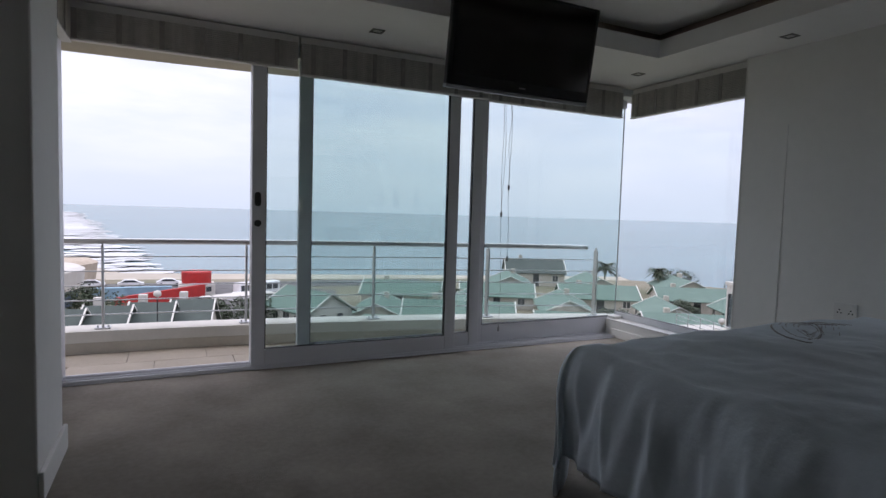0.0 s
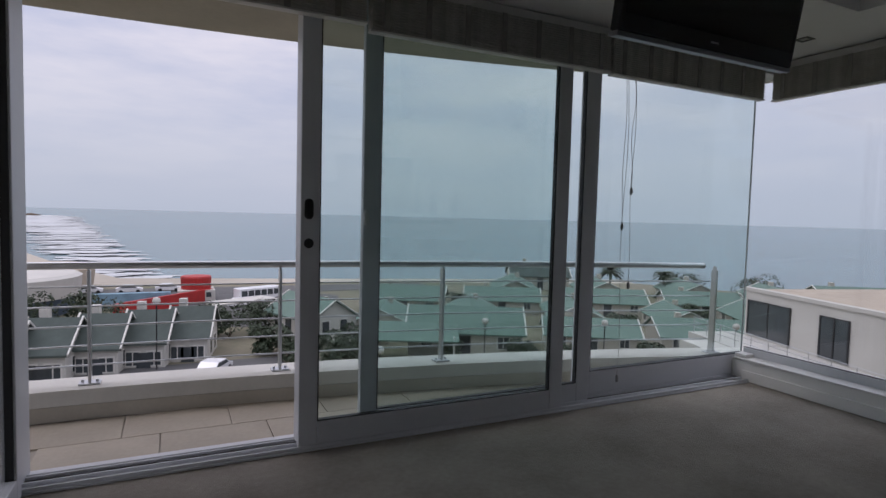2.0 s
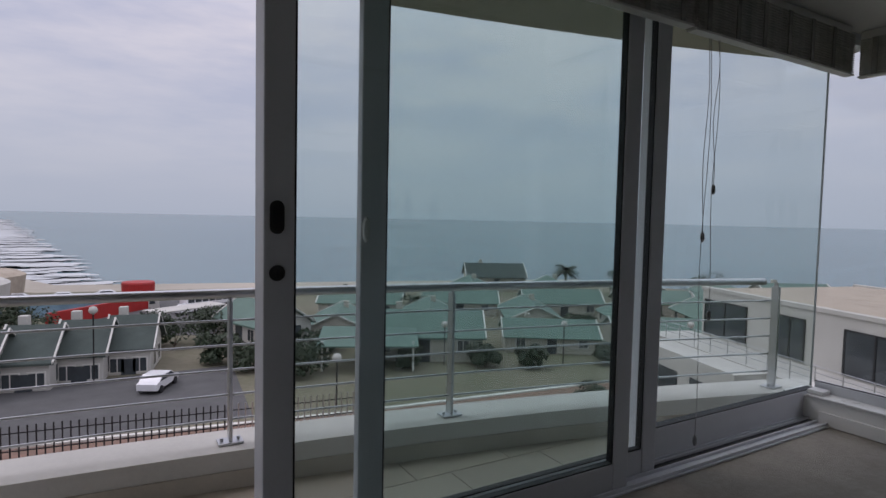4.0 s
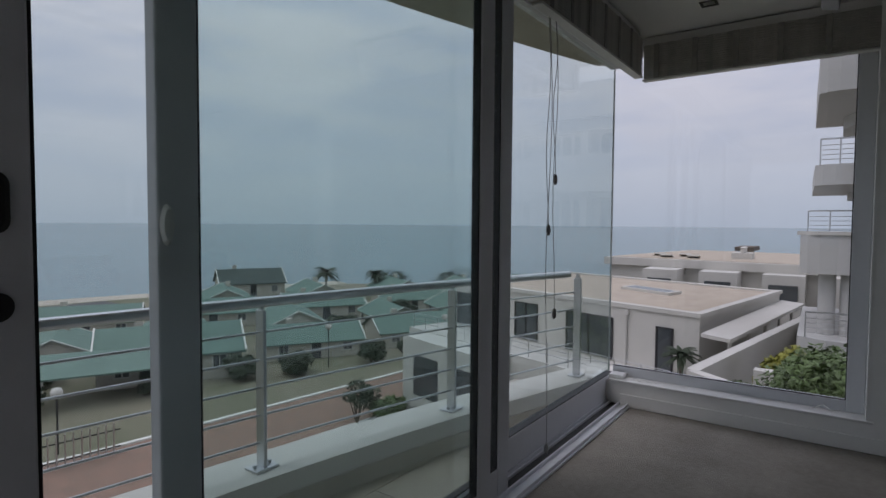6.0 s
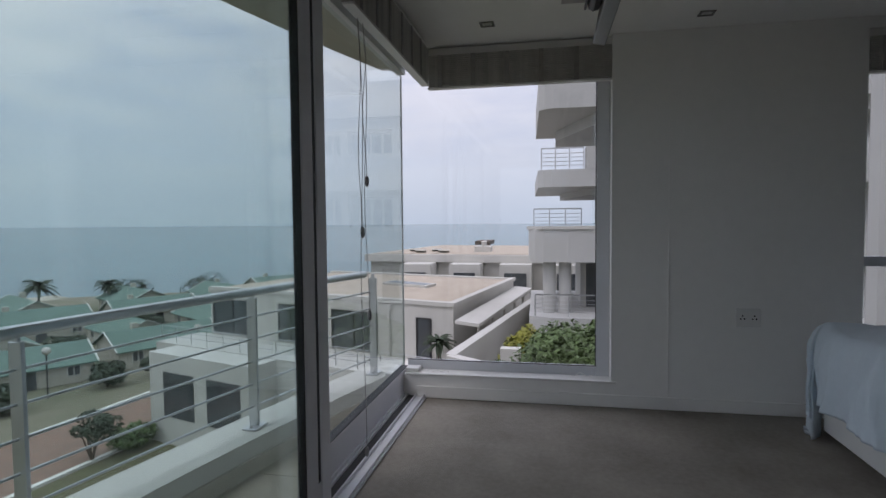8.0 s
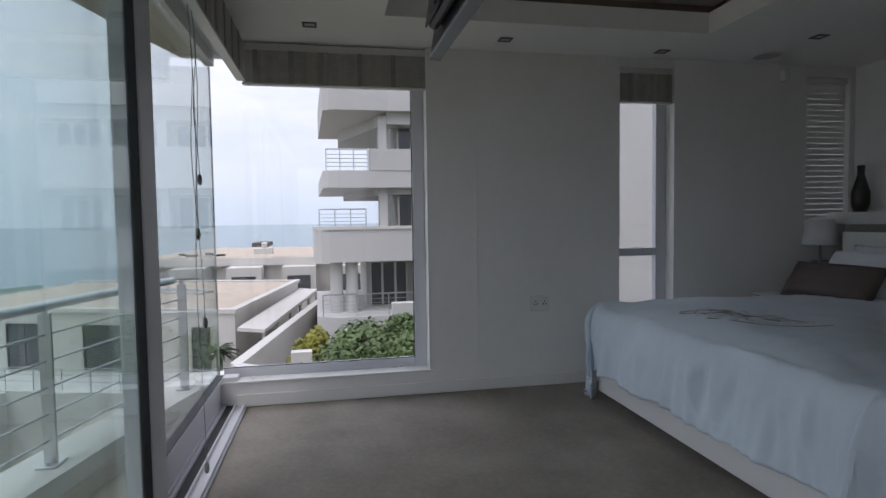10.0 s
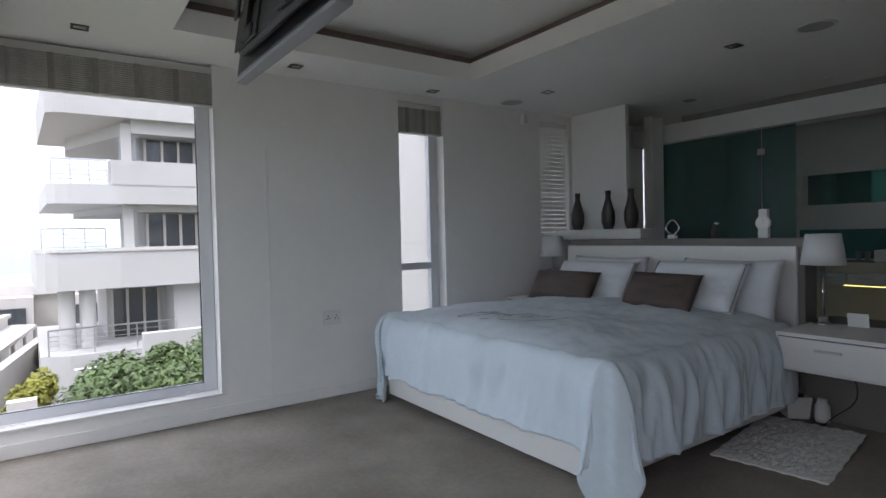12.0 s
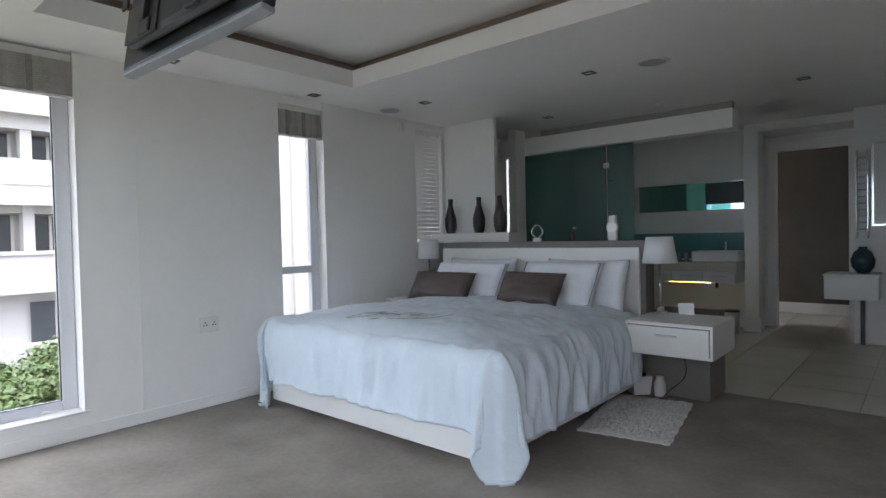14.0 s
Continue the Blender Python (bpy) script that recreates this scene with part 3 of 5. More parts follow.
emb = bmesh.new()
random.seed(5)
for k in range(26):
    a0, rr = random.uniform(0, 6.28), random.uniform(0.06, 0.24)
    pv = None
    for i in range(9):
        a = a0 + i * 0.22
        px, py = 2.36 + rr * 1.45 * math.cos(a) + 0.02 * math.sin(3 * a), 1.64 + rr * 0.85 * math.sin(a * 1.3)
        q = Vector((px, py, cloth_z(px - NEAR, py - 0.28) + 0.001))
        if pv:
            rod(emb, pv, q, 0.0016, 4)
        pv = q
part("embroidery", emb, STITCH, duvet, "grey embroidered scroll motif")


def pillow(label, w, h, t, at, rx, rz, mat, piping=None):
    bm = bmesh.new()
    n = 22
    sides = []
    for sgn in (1, -1):
        g2 = []
        for j in range(n + 1):
            row = []
            for i in range(n + 1):
                a, b = 2 * i / n - 1, 2 * j / n - 1
                puff = max(0, (1 - a ** 4) * (1 - b ** 4)) ** 0.55
                pin = 1 - 0.07 * (1 - abs(a) ** 2) * abs(b) ** 4
                wr = 0.08 * noise.noise(Vector((a * 2.2 + at[0], b * 2.2, sgn * 1.0)))
                row.append(bm.verts.new((a * w / 2 * (1 - 0.05 * (1 - b * b) * abs(a) ** 4), sgn * t / 2 * puff * (1 + wr * 2), b * h / 2 * pin)))
            g2.append(row)
        for a, b in zip(g2, g2[1:]):
            for i in range(n):
                bm.faces.new((a[i], a[i + 1], b[i + 1], b[i]) if sgn < 0 else (b[i], b[i + 1], a[i + 1], a[i]))
    bmesh.ops.remove_doubles(bm, verts=bm.verts, dist=0.0008)
    turn(bm, pose(*at, rx, 0, rz))
    ob = tagged(link("pillow", bm, mat, True), label, "pillow")
    if piping:
        pb = bmesh.new()
        for a, b in (((-1, -1), (1, -1)), ((1, -1), (1, 1)), ((1, 1), (-1, 1)), ((-1, 1), (-1, -1))):
            rod(pb, (a[0] * w * 0.47, t * 0.15, a[1] * h * 0.44), (b[0] * w * 0.47, t * 0.15, b[1] * h * 0.44), 0.004, 5)
        part("piping", turn(pb, pose(*at, rx, 0, rz)), piping, ob, "thin grey piping")
    return ob


for x, rz in ((2.80, 3), (1.74, -4)):
    pillow("white cotton pillow leaning on the headboard", 0.76, 0.46, 0.19, (x, 0.12, 0.84), 16, rz, LINEN)
pillow("white oxford pillow with a stitched border", 0.80, 0.40, 0.17, (2.81, 0.31, 0.855), 34, 2, LINEN, STITCH)
pillow("white oxford pillow with an embroidered monogram", 0.74, 0.42, 0.17, (1.88, 0.31, 0.865), 34, -3, LINEN, STITCH)
pillow("dark brown satin scatter cushion on the bed", 0.68, 0.29, 0.14, (2.935, 0.53, 0.825), 34, 3, BROWN)
pillow("dark brown satin scatter cushion on the duvet", 0.60, 0.30, 0.14, (2.0, 0.53, 0.84), 32, -5, BROWN)


# ---- bedside ----
def nightstand(label, x0, x1, y0, y1, z0, z1):
    t = thing("nightstand", label, "nightstand", group="nightstands")
    part("body", bx(x0, x1, y0, y1 - 0.012, z0, z1, bevel=0.004), WHITE, t)
    dr = part("drawer", bx(x0 + 0.022, x1 - 0.022, y1 - 0.020, y1, z0 + 0.02, z1 - 0.028, bevel=0.003), WHITE, t)
    xm = (x0 + x1) / 2
    part("handle", bx(xm - 0.07, xm + 0.07, y1 + 0.012, y1 + 0.022, (z0 + z1) / 2 + 0.022, (z0 + z1) / 2 + 0.036, bevel=0.003), STEEL, dr, "brushed steel bar handle")
    for s in (-0.06, 0.06):
        part("post", rd((xm + s, y1, (z0 + z1) / 2 + 0.029), (xm + s, y1 + 0.014, (z0 + z1) / 2 + 0.029), 0.004), STEEL, dr)
    # thin black strips draw the shade in the joint round the drawer
    gap = bmesh.new()
    for a in ((x0 + 0.018, x1 - 0.018, z1 - 0.028, z1 - 0.023), (x0 + 0.018, x0 + 0.022, z0 + 0.02, z1 - 0.023), (x1 - 0.022, x1 - 0.018, z0 + 0.02, z1 - 0.023)):
        box(gap, a[0], a[1], y1 - 0.013, y1 - 0.010, a[2], a[3])
    part("shadow_gap", gap, BLACK, t, "black strips for the shade in the drawer gap")
    return t


nightstand("white floating nightstand with one drawer", 0.65, 1.235, -0.05, 0.50, 0.42, 0.648)
nightstand("white floating nightstand beside the window wall", 3.45, 3.77, -0.10, 0.45, 0.42, 0.66)
setting("wall_low", bx(0.82, 1.290, -0.46, -0.052, 0.0, 0.64, bevel=0.005), TAUPE, "low taupe partition behind the nightstand", "wall")
setting("wall_low_east", bx(3.397, 3.786, -0.30, -0.145, 0.0, 0.90), TAUPE, "taupe partition beside the window wall", "wall")


def table_lamp(at):
    t = thing("table_lamp", "chrome table lamp with a white drum shade", "table lamp", at, 0, "bedside lamps")
    part("base", lathe([(0.062, 0), (0.062, 0.008), (0.05, 0.014), (0.03, 0.022), (0.03, 0.045), (0.014, 0.052)], 24), CHROME, t, "", True)
    part("stem", lathe([(0.009, 0.05), (0.009, 0.2), (0.013, 0.21), (0.009, 0.22), (0.009, 0.39)], 14), CHROME, t, "", True)
    part("shade", lathe([(0.128, 0.385), (0.098, 0.585), (0.096, 0.585), (0.126, 0.385)], 32), SHADE, t, "white fabric drum shade", True)
    return t


table_lamp((1.15, 0.03, 0.648))
table_lamp((3.56, 0.0, 0.66))
cd = thing("card", "white card with a small dark mark", "card")
part("sheet", turn(bx(-0.055, 0.055, -0.001, 0.001, 0, 0.09), pose(0.96, 0.02, 0.650, -14, 0, 6)), WHITE, cd)
part("mark", turn(bx(-0.022, 0.0, -0.0035, -0.0015, 0.03, 0.05, bevel=0.0), pose(0.96, 0.02, 0.650, -14, 0, 186)), BLACK, cd)
# clutter under the nightstand
bk = thing("storage_tub", "white plastic tub full of small dark things", "storage tub", (1.33, 0.02, 0.0))
part("tub", lathe([(0.09, 0.004), (0.11, 0.15), (0.104, 0.15), (0.085, 0.01)], 4), WHITE, bk)
random.seed(8)
for k in range(5):
    part("contents", turn(bx(-0.02, 0.02, -0.015, 0.015, 0, random.uniform(0.1, 0.17), bevel=0.003), pose(random.uniform(-0.035, 0.035), random.uniform(-0.03, 0.03), 0.05, random.uniform(-12, 12), random.uniform(-12, 12), 30 * k)), BLACK if k % 2 else SILVER, bk)
jr = thing("glass_jar", "clear jar with white contents on the floor", "jar", (1.17, 0.0, 0.002))
part("jar", lathe([(0.04, 0), (0.045, 0.02), (0.045, 0.10), (0.03, 0.13), (0.03, 0.15), (0.0001, 0.152)], 18), WHITE, jr, "", True)
wire = tube([(1.06 - 0.10 * math.sin(i * 0.21), 0.01 + 0.0045 * i, max(0.006, 0.41 - 0.40 * min(1, i / 18) + 0.01 * math.sin(i * 0.5))) for i in range(32)], 0.004, 6)
tagged(link("power_cable", wire, BLACK), "black cable looping down behind the nightstand", "cable")
rg = bmesh.new()
n1, n2 = 46, 34
random.seed(3)
rows = []
for j in range(n2):
    rows.append([rg.verts.new((0.005 * math.sin(j) + i * 0.56 / (n1 - 1), 0.006 * math.sin(i * 0.9) + j * 0.82 / (n2 - 1), 0.012 + random.uniform(0, 0.014) * (0 < i < n1 - 1 and 0 < j < n2 - 1))) for i in range(n1)])
for a, b in zip(rows, rows[1:]):
    for i in range(n1 - 1):
        rg.faces.new((a[i], a[i + 1], b[i + 1], b[i]))
ext = bmesh.ops.extrude_face_region(rg, geom=[f for f in rg.faces])
bmesh.ops.translate(rg, verts=[v for v in ext["geom"] if isinstance(v, bmesh.types.BMVert)], vec=(0, 0, -0.011))
tagged(link("bath_mat", turn(rg, pose(0.90, 0.09, 0.0, 0, 0, 9) @ Matrix.Diagonal((1.0, 1.12, 1, 1))), RUG), "white shaggy cotton rug on the carpet", "rug")
tagged(part("pile_edge", turn(bx(0, 0.56, 0, 0.82, 0.001, 0.012, bevel=0.004), pose(0.90, 0.09, 0.0, 0, 0, 9) @ Matrix.Diagonal((1.0, 1.12, 1, 1))), RUG, bpy.data.objects["bath_mat"]))

# ---- wall socket ----
sk = thing("wall_socket", "white double wall socket plate", "socket", (EAST, 2.278, 0.64), 0)
part("plate", bx(-0.012, -0.001, -0.075, 0.075, -0.06, 0.06, bevel=0.004), WHITE, sk)
for y in (-0.036, 0.036):
    for dy, dz in ((0, 0.012), (-0.011, -0.008), (0.011, -0.008)):
        part("hole", rd((-0.014, y + dy, dz), (-0.011, y + dy, dz), 0.0055, n=8), BLACK, sk)
    part("switch", bx(-0.016, -0.012, y - 0.008, y + 0.008, 0.026, 0.044, bevel=0.002), WHITE, sk)

# ---- television on its ceiling bracket ----
tv = thing("television", "black flat television tilted on a ceiling bracket", "television", (1.855, 3.36, 2.07))
tv.matrix_basis = pose(1.785, 3.35, 2.02, 9, 0, 1)
part("panel", bx(-0.565, 0.565, -0.05, 0.0, 0.03, 0.66, bevel=0.008), BLACK, tv)
part("screen", bx(-0.535, 0.535, -0.053, -0.0505, 0.10, 0.635), SCREEN, tv)
part("bottom_strip", bx(-0.565, 0.565, -0.05, 0.004, 0.008, 0.029, bevel=0.005), SILVER, tv, "silver bottom edge")
part("logo_bar", bx(-0.025, 0.025, -0.0535, -0.051, 0.06, 0.068), SILVER, tv)
part("back_case", bx(-0.42, 0.42, 0.0, 0.055, 0.08, 0.56, bevel=0.03), CASE, tv)
part("connector_bay", bx(0.10, 0.40, 0.055, 0.064, 0.085, 0.24, bevel=0.004), BLACK, tv)
for x in (-0.34, -0.05, 0.45):
    part("vent_rib", bx(x - 0.03, x + 0.03, 0.056, 0.066, 0.26, 0.50, bevel=0.006), BLACK, tv)
for x in (-0.2, 0.2):
    part("mount_rail", bx(x - 0.02, x + 0.02, 0.056, 0.085, 0.14, 0.6, bevel=0.004), BLACK, tv)
    part("foot_bracket", bx(x - 0.05, x + 0.05, 0.056, 0.075, 0.09, 0.15, bevel=0.006), CASE, tv)
br = thing("tv_bracket", "steel ceiling bracket holding the television", "bracket")
part("cross_bar", bx(1.50, 2.11, 3.37, 3.41, 2.56, 2.60, bevel=0.003), BLACK, br)
for x in (1.72, 1.99):
    part("arm", bx(x - 0.07, x - 0.03, 3.41, 3.45, 2.42, 2.758, bevel=0.003), SILVER, br)
part("slide_rail", bx(1.55, 1.61, 3.27, 3.46, 2.60, 2.64, bevel=0.004), SILVER, br)
part("slide_rail", bx(2.17, 2.23, 3.27, 3.46, 2.60, 2.64, bevel=0.004), SILVER, br)
part("ceiling_plate", bx(1.57, 2.04, 3.37, 3.46, 2.745, 2.759), SILVER, br)
for off in (0, 0.05):
    part("cable", tube([(2.12 + off + 0.05 * math.cos(i * 0.22), 3.46 + 0.03 * math.sin(i * 0.22), 2.70 - 0.01 * i + 0.03 * math.sin(i * 0.3)) for i in range(30)], 0.006, 6), BLACK, br, "looped black cable")

# ---- bathroom beyond the partition ----
setting("wall_ledge", bx(3.09, 3.786, -0.60, -0.55, 0.0, CEILZ), PAINT, "off-white wall behind the vase ledge", "wall")
setting("ledge", bx(2.75, 3.786, -0.548, -0.30, 1.20, 1.30, bevel=0.004), PAINT, "white ledge with vases", "ledge")
setting("pillar", bx(3.31, 3.415, -1.5, -1.3, 0.0, CEILZ), PAINT, "white pillar beside the shower", "wall")
bw = thing("window_8", "tall narrow bathroom window", "window", kind="structure")
for a in ((-2.158, -2.12, 1.002, 2.398), (-1.84, -1.802, 1.002, 2.398), (-2.12, -1.84, 1.002, 1.04), (-2.12, -1.84, 2.36, 2.398)):
    part("frame", bx(3.90, 3.95, *a), ALU, bw)
part("pane", bx(3.922, 3.928, -2.122, -1.838, 1.038, 2.362), CLEAR, bw).visible_shadow = False


def vase(name, label, at, prof, mat):
    t = thing(name, label, "vase", at, 0, "vases" if mat is DARKVASE else "")
    part("body", lathe(prof, 24), mat, t, "", True)


for x in (3.60, 3.21, 2.94):
    vase("vase", "slim dark brown bottle vase on the ledge", (x, -0.42, 1.30), [(0.045, 0), (0.066, 0.07), (0.066, 0.16), (0.04, 0.25), (0.024, 0.31), (0.028, 0.38), (0.022, 0.38), (0.018, 0.3)], DARKVASE)
hs = thing("heart_sculpture", "silver looped heart sculpture on a small block", "sculpture", (2.335, -0.15, 1.205))
part("block", bx(-0.035, 0.035, -0.02, 0.02, 0, 0.03, bevel=0.003), WHITE, hs)
for s in (-1, 1):
    part("loop", tube([(s * 0.045 * math.sin(math.pi * i / 16) + s * 0.02 * math.sin(2 * math.pi * i / 16), 0.006 * s, 0.03 + 0.17 * (i / 16) - 0.045 * (i > 11) * (i - 11) / 5) for i in range(17)], 0.006, 7), CHROME, hs, "", True)
ck = thing("mantel_clock", "white round clock between two blocks", "clock", (1.60, -0.15, 1.205))
part("stand", bx(-0.035, 0.035, -0.02, 0.02, 0, 0.07, bevel=0.003), WHITE, ck)
part("top", bx(-0.03, 0.03, -0.02, 0.02, 0.15, 0.21, bevel=0.003), WHITE, ck)
part("dial", turn(lathe([(0.05, 0), (0.052, 0.02), (0.042, 0.024), (0.0001, 0.022)], 24), pose(0, 0.0, 0.11, -90)), WHITE, ck)
part("pointers", bx(-0.002, 0.002, 0.025, 0.027, 0.11, 0.14), STEEL, ck)
sd = thing("soap_bottle", "dark soap dispenser with a chrome pump", "soap bottle", (1.974, -0.15, 1.205))
part("bottle", lathe([(0.022, 0), (0.024, 0.07), (0.012, 0.085), (0.006, 0.12), (0.0001, 0.12)], 14), DARKVASE, sd, "", True)
part("pump", rd((0, 0, 0.118), (-0.035, 0, 0.112), 0.005), CHROME, sd)
sh = thing("shower_screen", "teal tinted glass shower screen", "shower screen", kind="structure")
part("pane", bx(2.36, 3.56, -1.706, -1.698, 0.05, 2.255), TEAL, sh)
part("pane", bx(2.045, 2.35, -1.706, -1.698, 0.05, 2.255), TEAL, sh)
for z in (0.5, 2.0):
    part("hinge", bx(2.32, 2.39, -1.715, -1.69, z, z + 0.06), CHROME, sh)
shead = thing("shower_head", "chrome shower head on the tiled wall", "shower head", (3.1, -3.69, 2.02))
part("arm", rd((0, 0, 0), (0, 0.2, 0.03), 0.01), CHROME, shead)
part("rose", turn(lathe([(0.02, 0), (0.06, 0.02), (0.06, 0.03), (0.0001, 0.03)], 18), pose(0, 0.2, 0.03, 160)), CHROME, shead)
mr = thing("mirror", "long frameless mirror strip over the basin", "mirror", (0, 0, 0))
part("plate", bx(1.36, 2.81, -3.698, -3.69, 1.545, 1.915), MIRROR, mr)
bt = thing("wall_tv", "small black television hung on the mirror wall", "television")
part("body", bx(1.39, 1.86, -3.685, -3.64, 1.62, 1.90, bevel=0.006), BLACK, bt)
setting("splashback", bx(1.36, 2.85, -3.698, -3.692, 0.89, 1.24), material("teal_tile", (0.10, 0.24, 0.235), 0.15, vary=0.1), "teal glass splashback behind the basin", "splashback")
vn = thing("vanity", "white vanity unit with drawers and a light strip", "vanity unit")
part("worktop", bx(1.345, 2.9, -3.69, -3.05, 0.765, 0.88, bevel=0.004), TILE, vn)
for k in range(4):
    d = part("drawer", bx(1.36 + k * 0.38, 1.725 + k * 0.38, -3.69, -3.04, 0.63, 0.76, bevel=0.004), WHITE, vn)
    part("handle", bx(1.47 + k * 0.38, 1.62 + k * 0.38, -3.036, -3.022, 0.70, 0.715), STEEL, d)
part("light_strip", bx(1.65, 2.15, -3.10, -3.08, 0.618, 0.626), LED, vn, "yellow glowing light strip")
part("valve", rd((1.58, -3.1, 0.56), (1.58, -3.1, 0.628), 0.02), BLACK, vn)
bs = thing("basin", "white rectangular countertop basin", "basin", (1.36, -3.55, 0.88))
part("bowl", bx(0, 0.55, 0, 0.36, 0.0, 0.13, bevel=0.015), WHITE, bs)
tp = thing("basin_tap", "chrome basin mixer tap", "tap", (1.61, -3.62, 0.88))
part("spout", rd((0, 0, 0), (0, 0, 0.24), 0.016), CHROME, tp)
part("nozzle", rd((0, 0, 0.2), (0, 0.12, 0.19), 0.012), CHROME, tp)
for k in range(3):
    tm = thing("toiletry_bottle", "small glass tumbler beside the basin", "tumbler", (1.99 + k * 0.09, -3.55, 0.88), 0, "tumblers")
    part("glass", lathe([(0.025, 0), (0.03, 0.1), (0.026, 0.1), (0.022, 0.01)], 12), SILVER, tm)
bn = thing("waste_bin", "small brushed steel waste bin on the tiles", "waste bin", (1.48, -3.3, -0.008))
part("drum", lathe([(0.10, 0), (0.105, 0.26), (0.1, 0.26), (0.095, 0.02)], 20), STEEL, bn, "", True)
part("lid", lathe([(0.108, 0.26), (0.108, 0.275), (0.0001, 0.28)], 20), BLACK, bn)
sf = thing("wall_shelf", "white floating drawer shelf on the passage wall", "shelf")
part("body", bx(-0.02, 0.44, -3.216, -2.76, 0.52, 0.76, bevel=0.004), WHITE, sf)
part("top", bx(-0.03, 0.45, -3.216, -2.75, 0.762, 0.785, bevel=0.004), WHITE, sf)
vase("floor_vase", "dark teal glazed bulbous vase", (0.12, -2.96, 0.786), [(0.05, 0), (0.10, 0.07), (0.11, 0.14), (0.08, 0.22), (0.035, 0.26), (0.04, 0.28), (0.03, 0.28)], TEALVASE)
ph = thing("tall_leg", "black metal leg under the shelf", "leg")
part("post", bx(0.12, 0.16, -3.216, -3.176, -0.006, 0.518), BLACK, ph)
tw = thing("towel_rail", "chrome ladder towel rail on the passage wall", "towel rail")
for z in (1.25, 1.32, 1.39, 1.46, 1.53, 1.60, 1.67, 1.74, 1.81, 1.88, 1.95, 2.02):
    part("rung", rd((0.09, -3.195, z), (0.19, -3.195, z), 0.009, n=8), CHROME, tw)
for x in (0.09, 0.19):
    part("upright", rd((x, -3.195, 1.15), (x, -3.195, 2.1), 0.012, n=10), CHROME, tw)
pf = thing("wall_panel", "pale chrome-framed panel on the passage wall", "panel")
part("board", bx(-0.24, 0.04, -3.216, -3.21, 1.3, 2.15), PAINT, pf)
for a in ((-0.26, -0.24, 1.28, 2.17), (0.04, 0.06, 1.28, 2.17)):
    part("frame", bx(a[0], a[1], -3.217, -3.20, a[2], a[3]), CHROME, pf)
for z in (1.28, 2.15):
    part("frame", bx(-0.24, 0.04, -3.217, -3.20, z, z + 0.02), CHROME, pf)

# ---- balcony ----
def curve(x):
    return 5.535 - (x + 1.68) ** 2 / 37


xs = [-5 + 0.25 * i for i in range(38)]
setting("balcony_floor", prism([(-5, 3.0), (-1.06, 3.0), (-1.06, 4.69), (4.0, 4.69), (4.25, 4.70)] + [(x, curve(x) + 0.01) for x in xs[::-1]], -0.35, -0.04), GROUT, "pale balcony screed between stone tiles", "floor")
kb = setting("balcony_kerb", prism([(x, curve(x)) for x in xs] + [(x, curve(x) + 0.30) for x in xs[::-1]], -0.6, 0.15), KERB, "curved white painted balcony upstand", "wall")
setting("trim_kerb", prism([(x, curve(x) - 0.012) for x in xs] + [(x, curve(x) + 0.001) for x in xs[::-1]], -0.035, 0.055), RENDER, "stained beige skirting of the balcony upstand", "trim")
setting("balcony_soffit", prism([(-5, 3.0), (-1.06, 3.0), (-1.06, 4.73), (4.3, 4.73)] + [(x, curve(x) + 0.29) for x in xs[::-1]], 2.50, 2.95), RENDER, "cream soffit slab over the balcony", "soffit")
rail = thing("balcony_railing", "brushed steel railing with thin horizontal wires", "railing")
xr = [-4.8 + 0.25 * i for i in range(35)]


def railx(x):
    return curve(x) + 0.12


part("handrail", tube([(x, railx(x), 0.905) for x in xr + [3.72]], 0.024, 12), STEEL, rail, "round brushed steel handrail", True)
for k in range(5):
    part("wire", tube([(x, railx(x), 0.27 + k * 0.125) for x in xr + [3.78]], 0.006, 6), STEEL, rail, "", True)
for x in (3.82, 2.65, 1.48, 0.29, -0.87, -2.03, -3.19):
    p = part("post", bx(x - 0.009, x + 0.009, railx(x) - 0.028, railx(x) + 0.028, 0.15, 0.87, bevel=0.003), STEEL, rail)
    part("base_plate", bx(x - 0.06, x + 0.06, railx(x) - 0.045, railx(x) + 0.045, 0.151, 0.163, bevel=0.003), STEEL, p)
    for s in (-0.04, 0.04):
        part("bolt", rd((x + s, railx(x), 0.16), (x + s, railx(x), 0.178), 0.009, n=6), STEEL, p)
    part("bracket", bx(x - 0.006, x + 0.006, railx(x) - 0.012, railx(x) + 0.012, 0.86, 0.90), STEEL, p)

# ---- outside: ground, sea, road ----
GZ = -11.0
setting("ground", prism([(-400, -300), (75, -300), (84, 0), (96, 62), (82, 84), (40, 96), (-10, 104), (-60, 140), (-140, 260), (-400, 420)], GZ - 2, GZ), GROUND, "dry grassy ground falling to the shore", "ground")
setting("beach", prism([(82, 84), (40, 96), (-10, 104), (-60, 140), (-140, 260), (-400, 420), (-600, 900), (-215, 890), (-90, 350), (-46, 213), (-22, 145), (-9, 116), (40, 104), (86, 92)], GZ - 2, GZ - 0.25), SAND, "strip of pale wet sand", "beach")
setting("water", prism([(-4200, -2500), (4200, -2500), (4200, 4300), (-4200, 4300)], GZ - 1.6, GZ - 0.9), SEA, "grey-green open sea reaching the horizon", "water")
fo = bmesh.new()
random.seed(11)
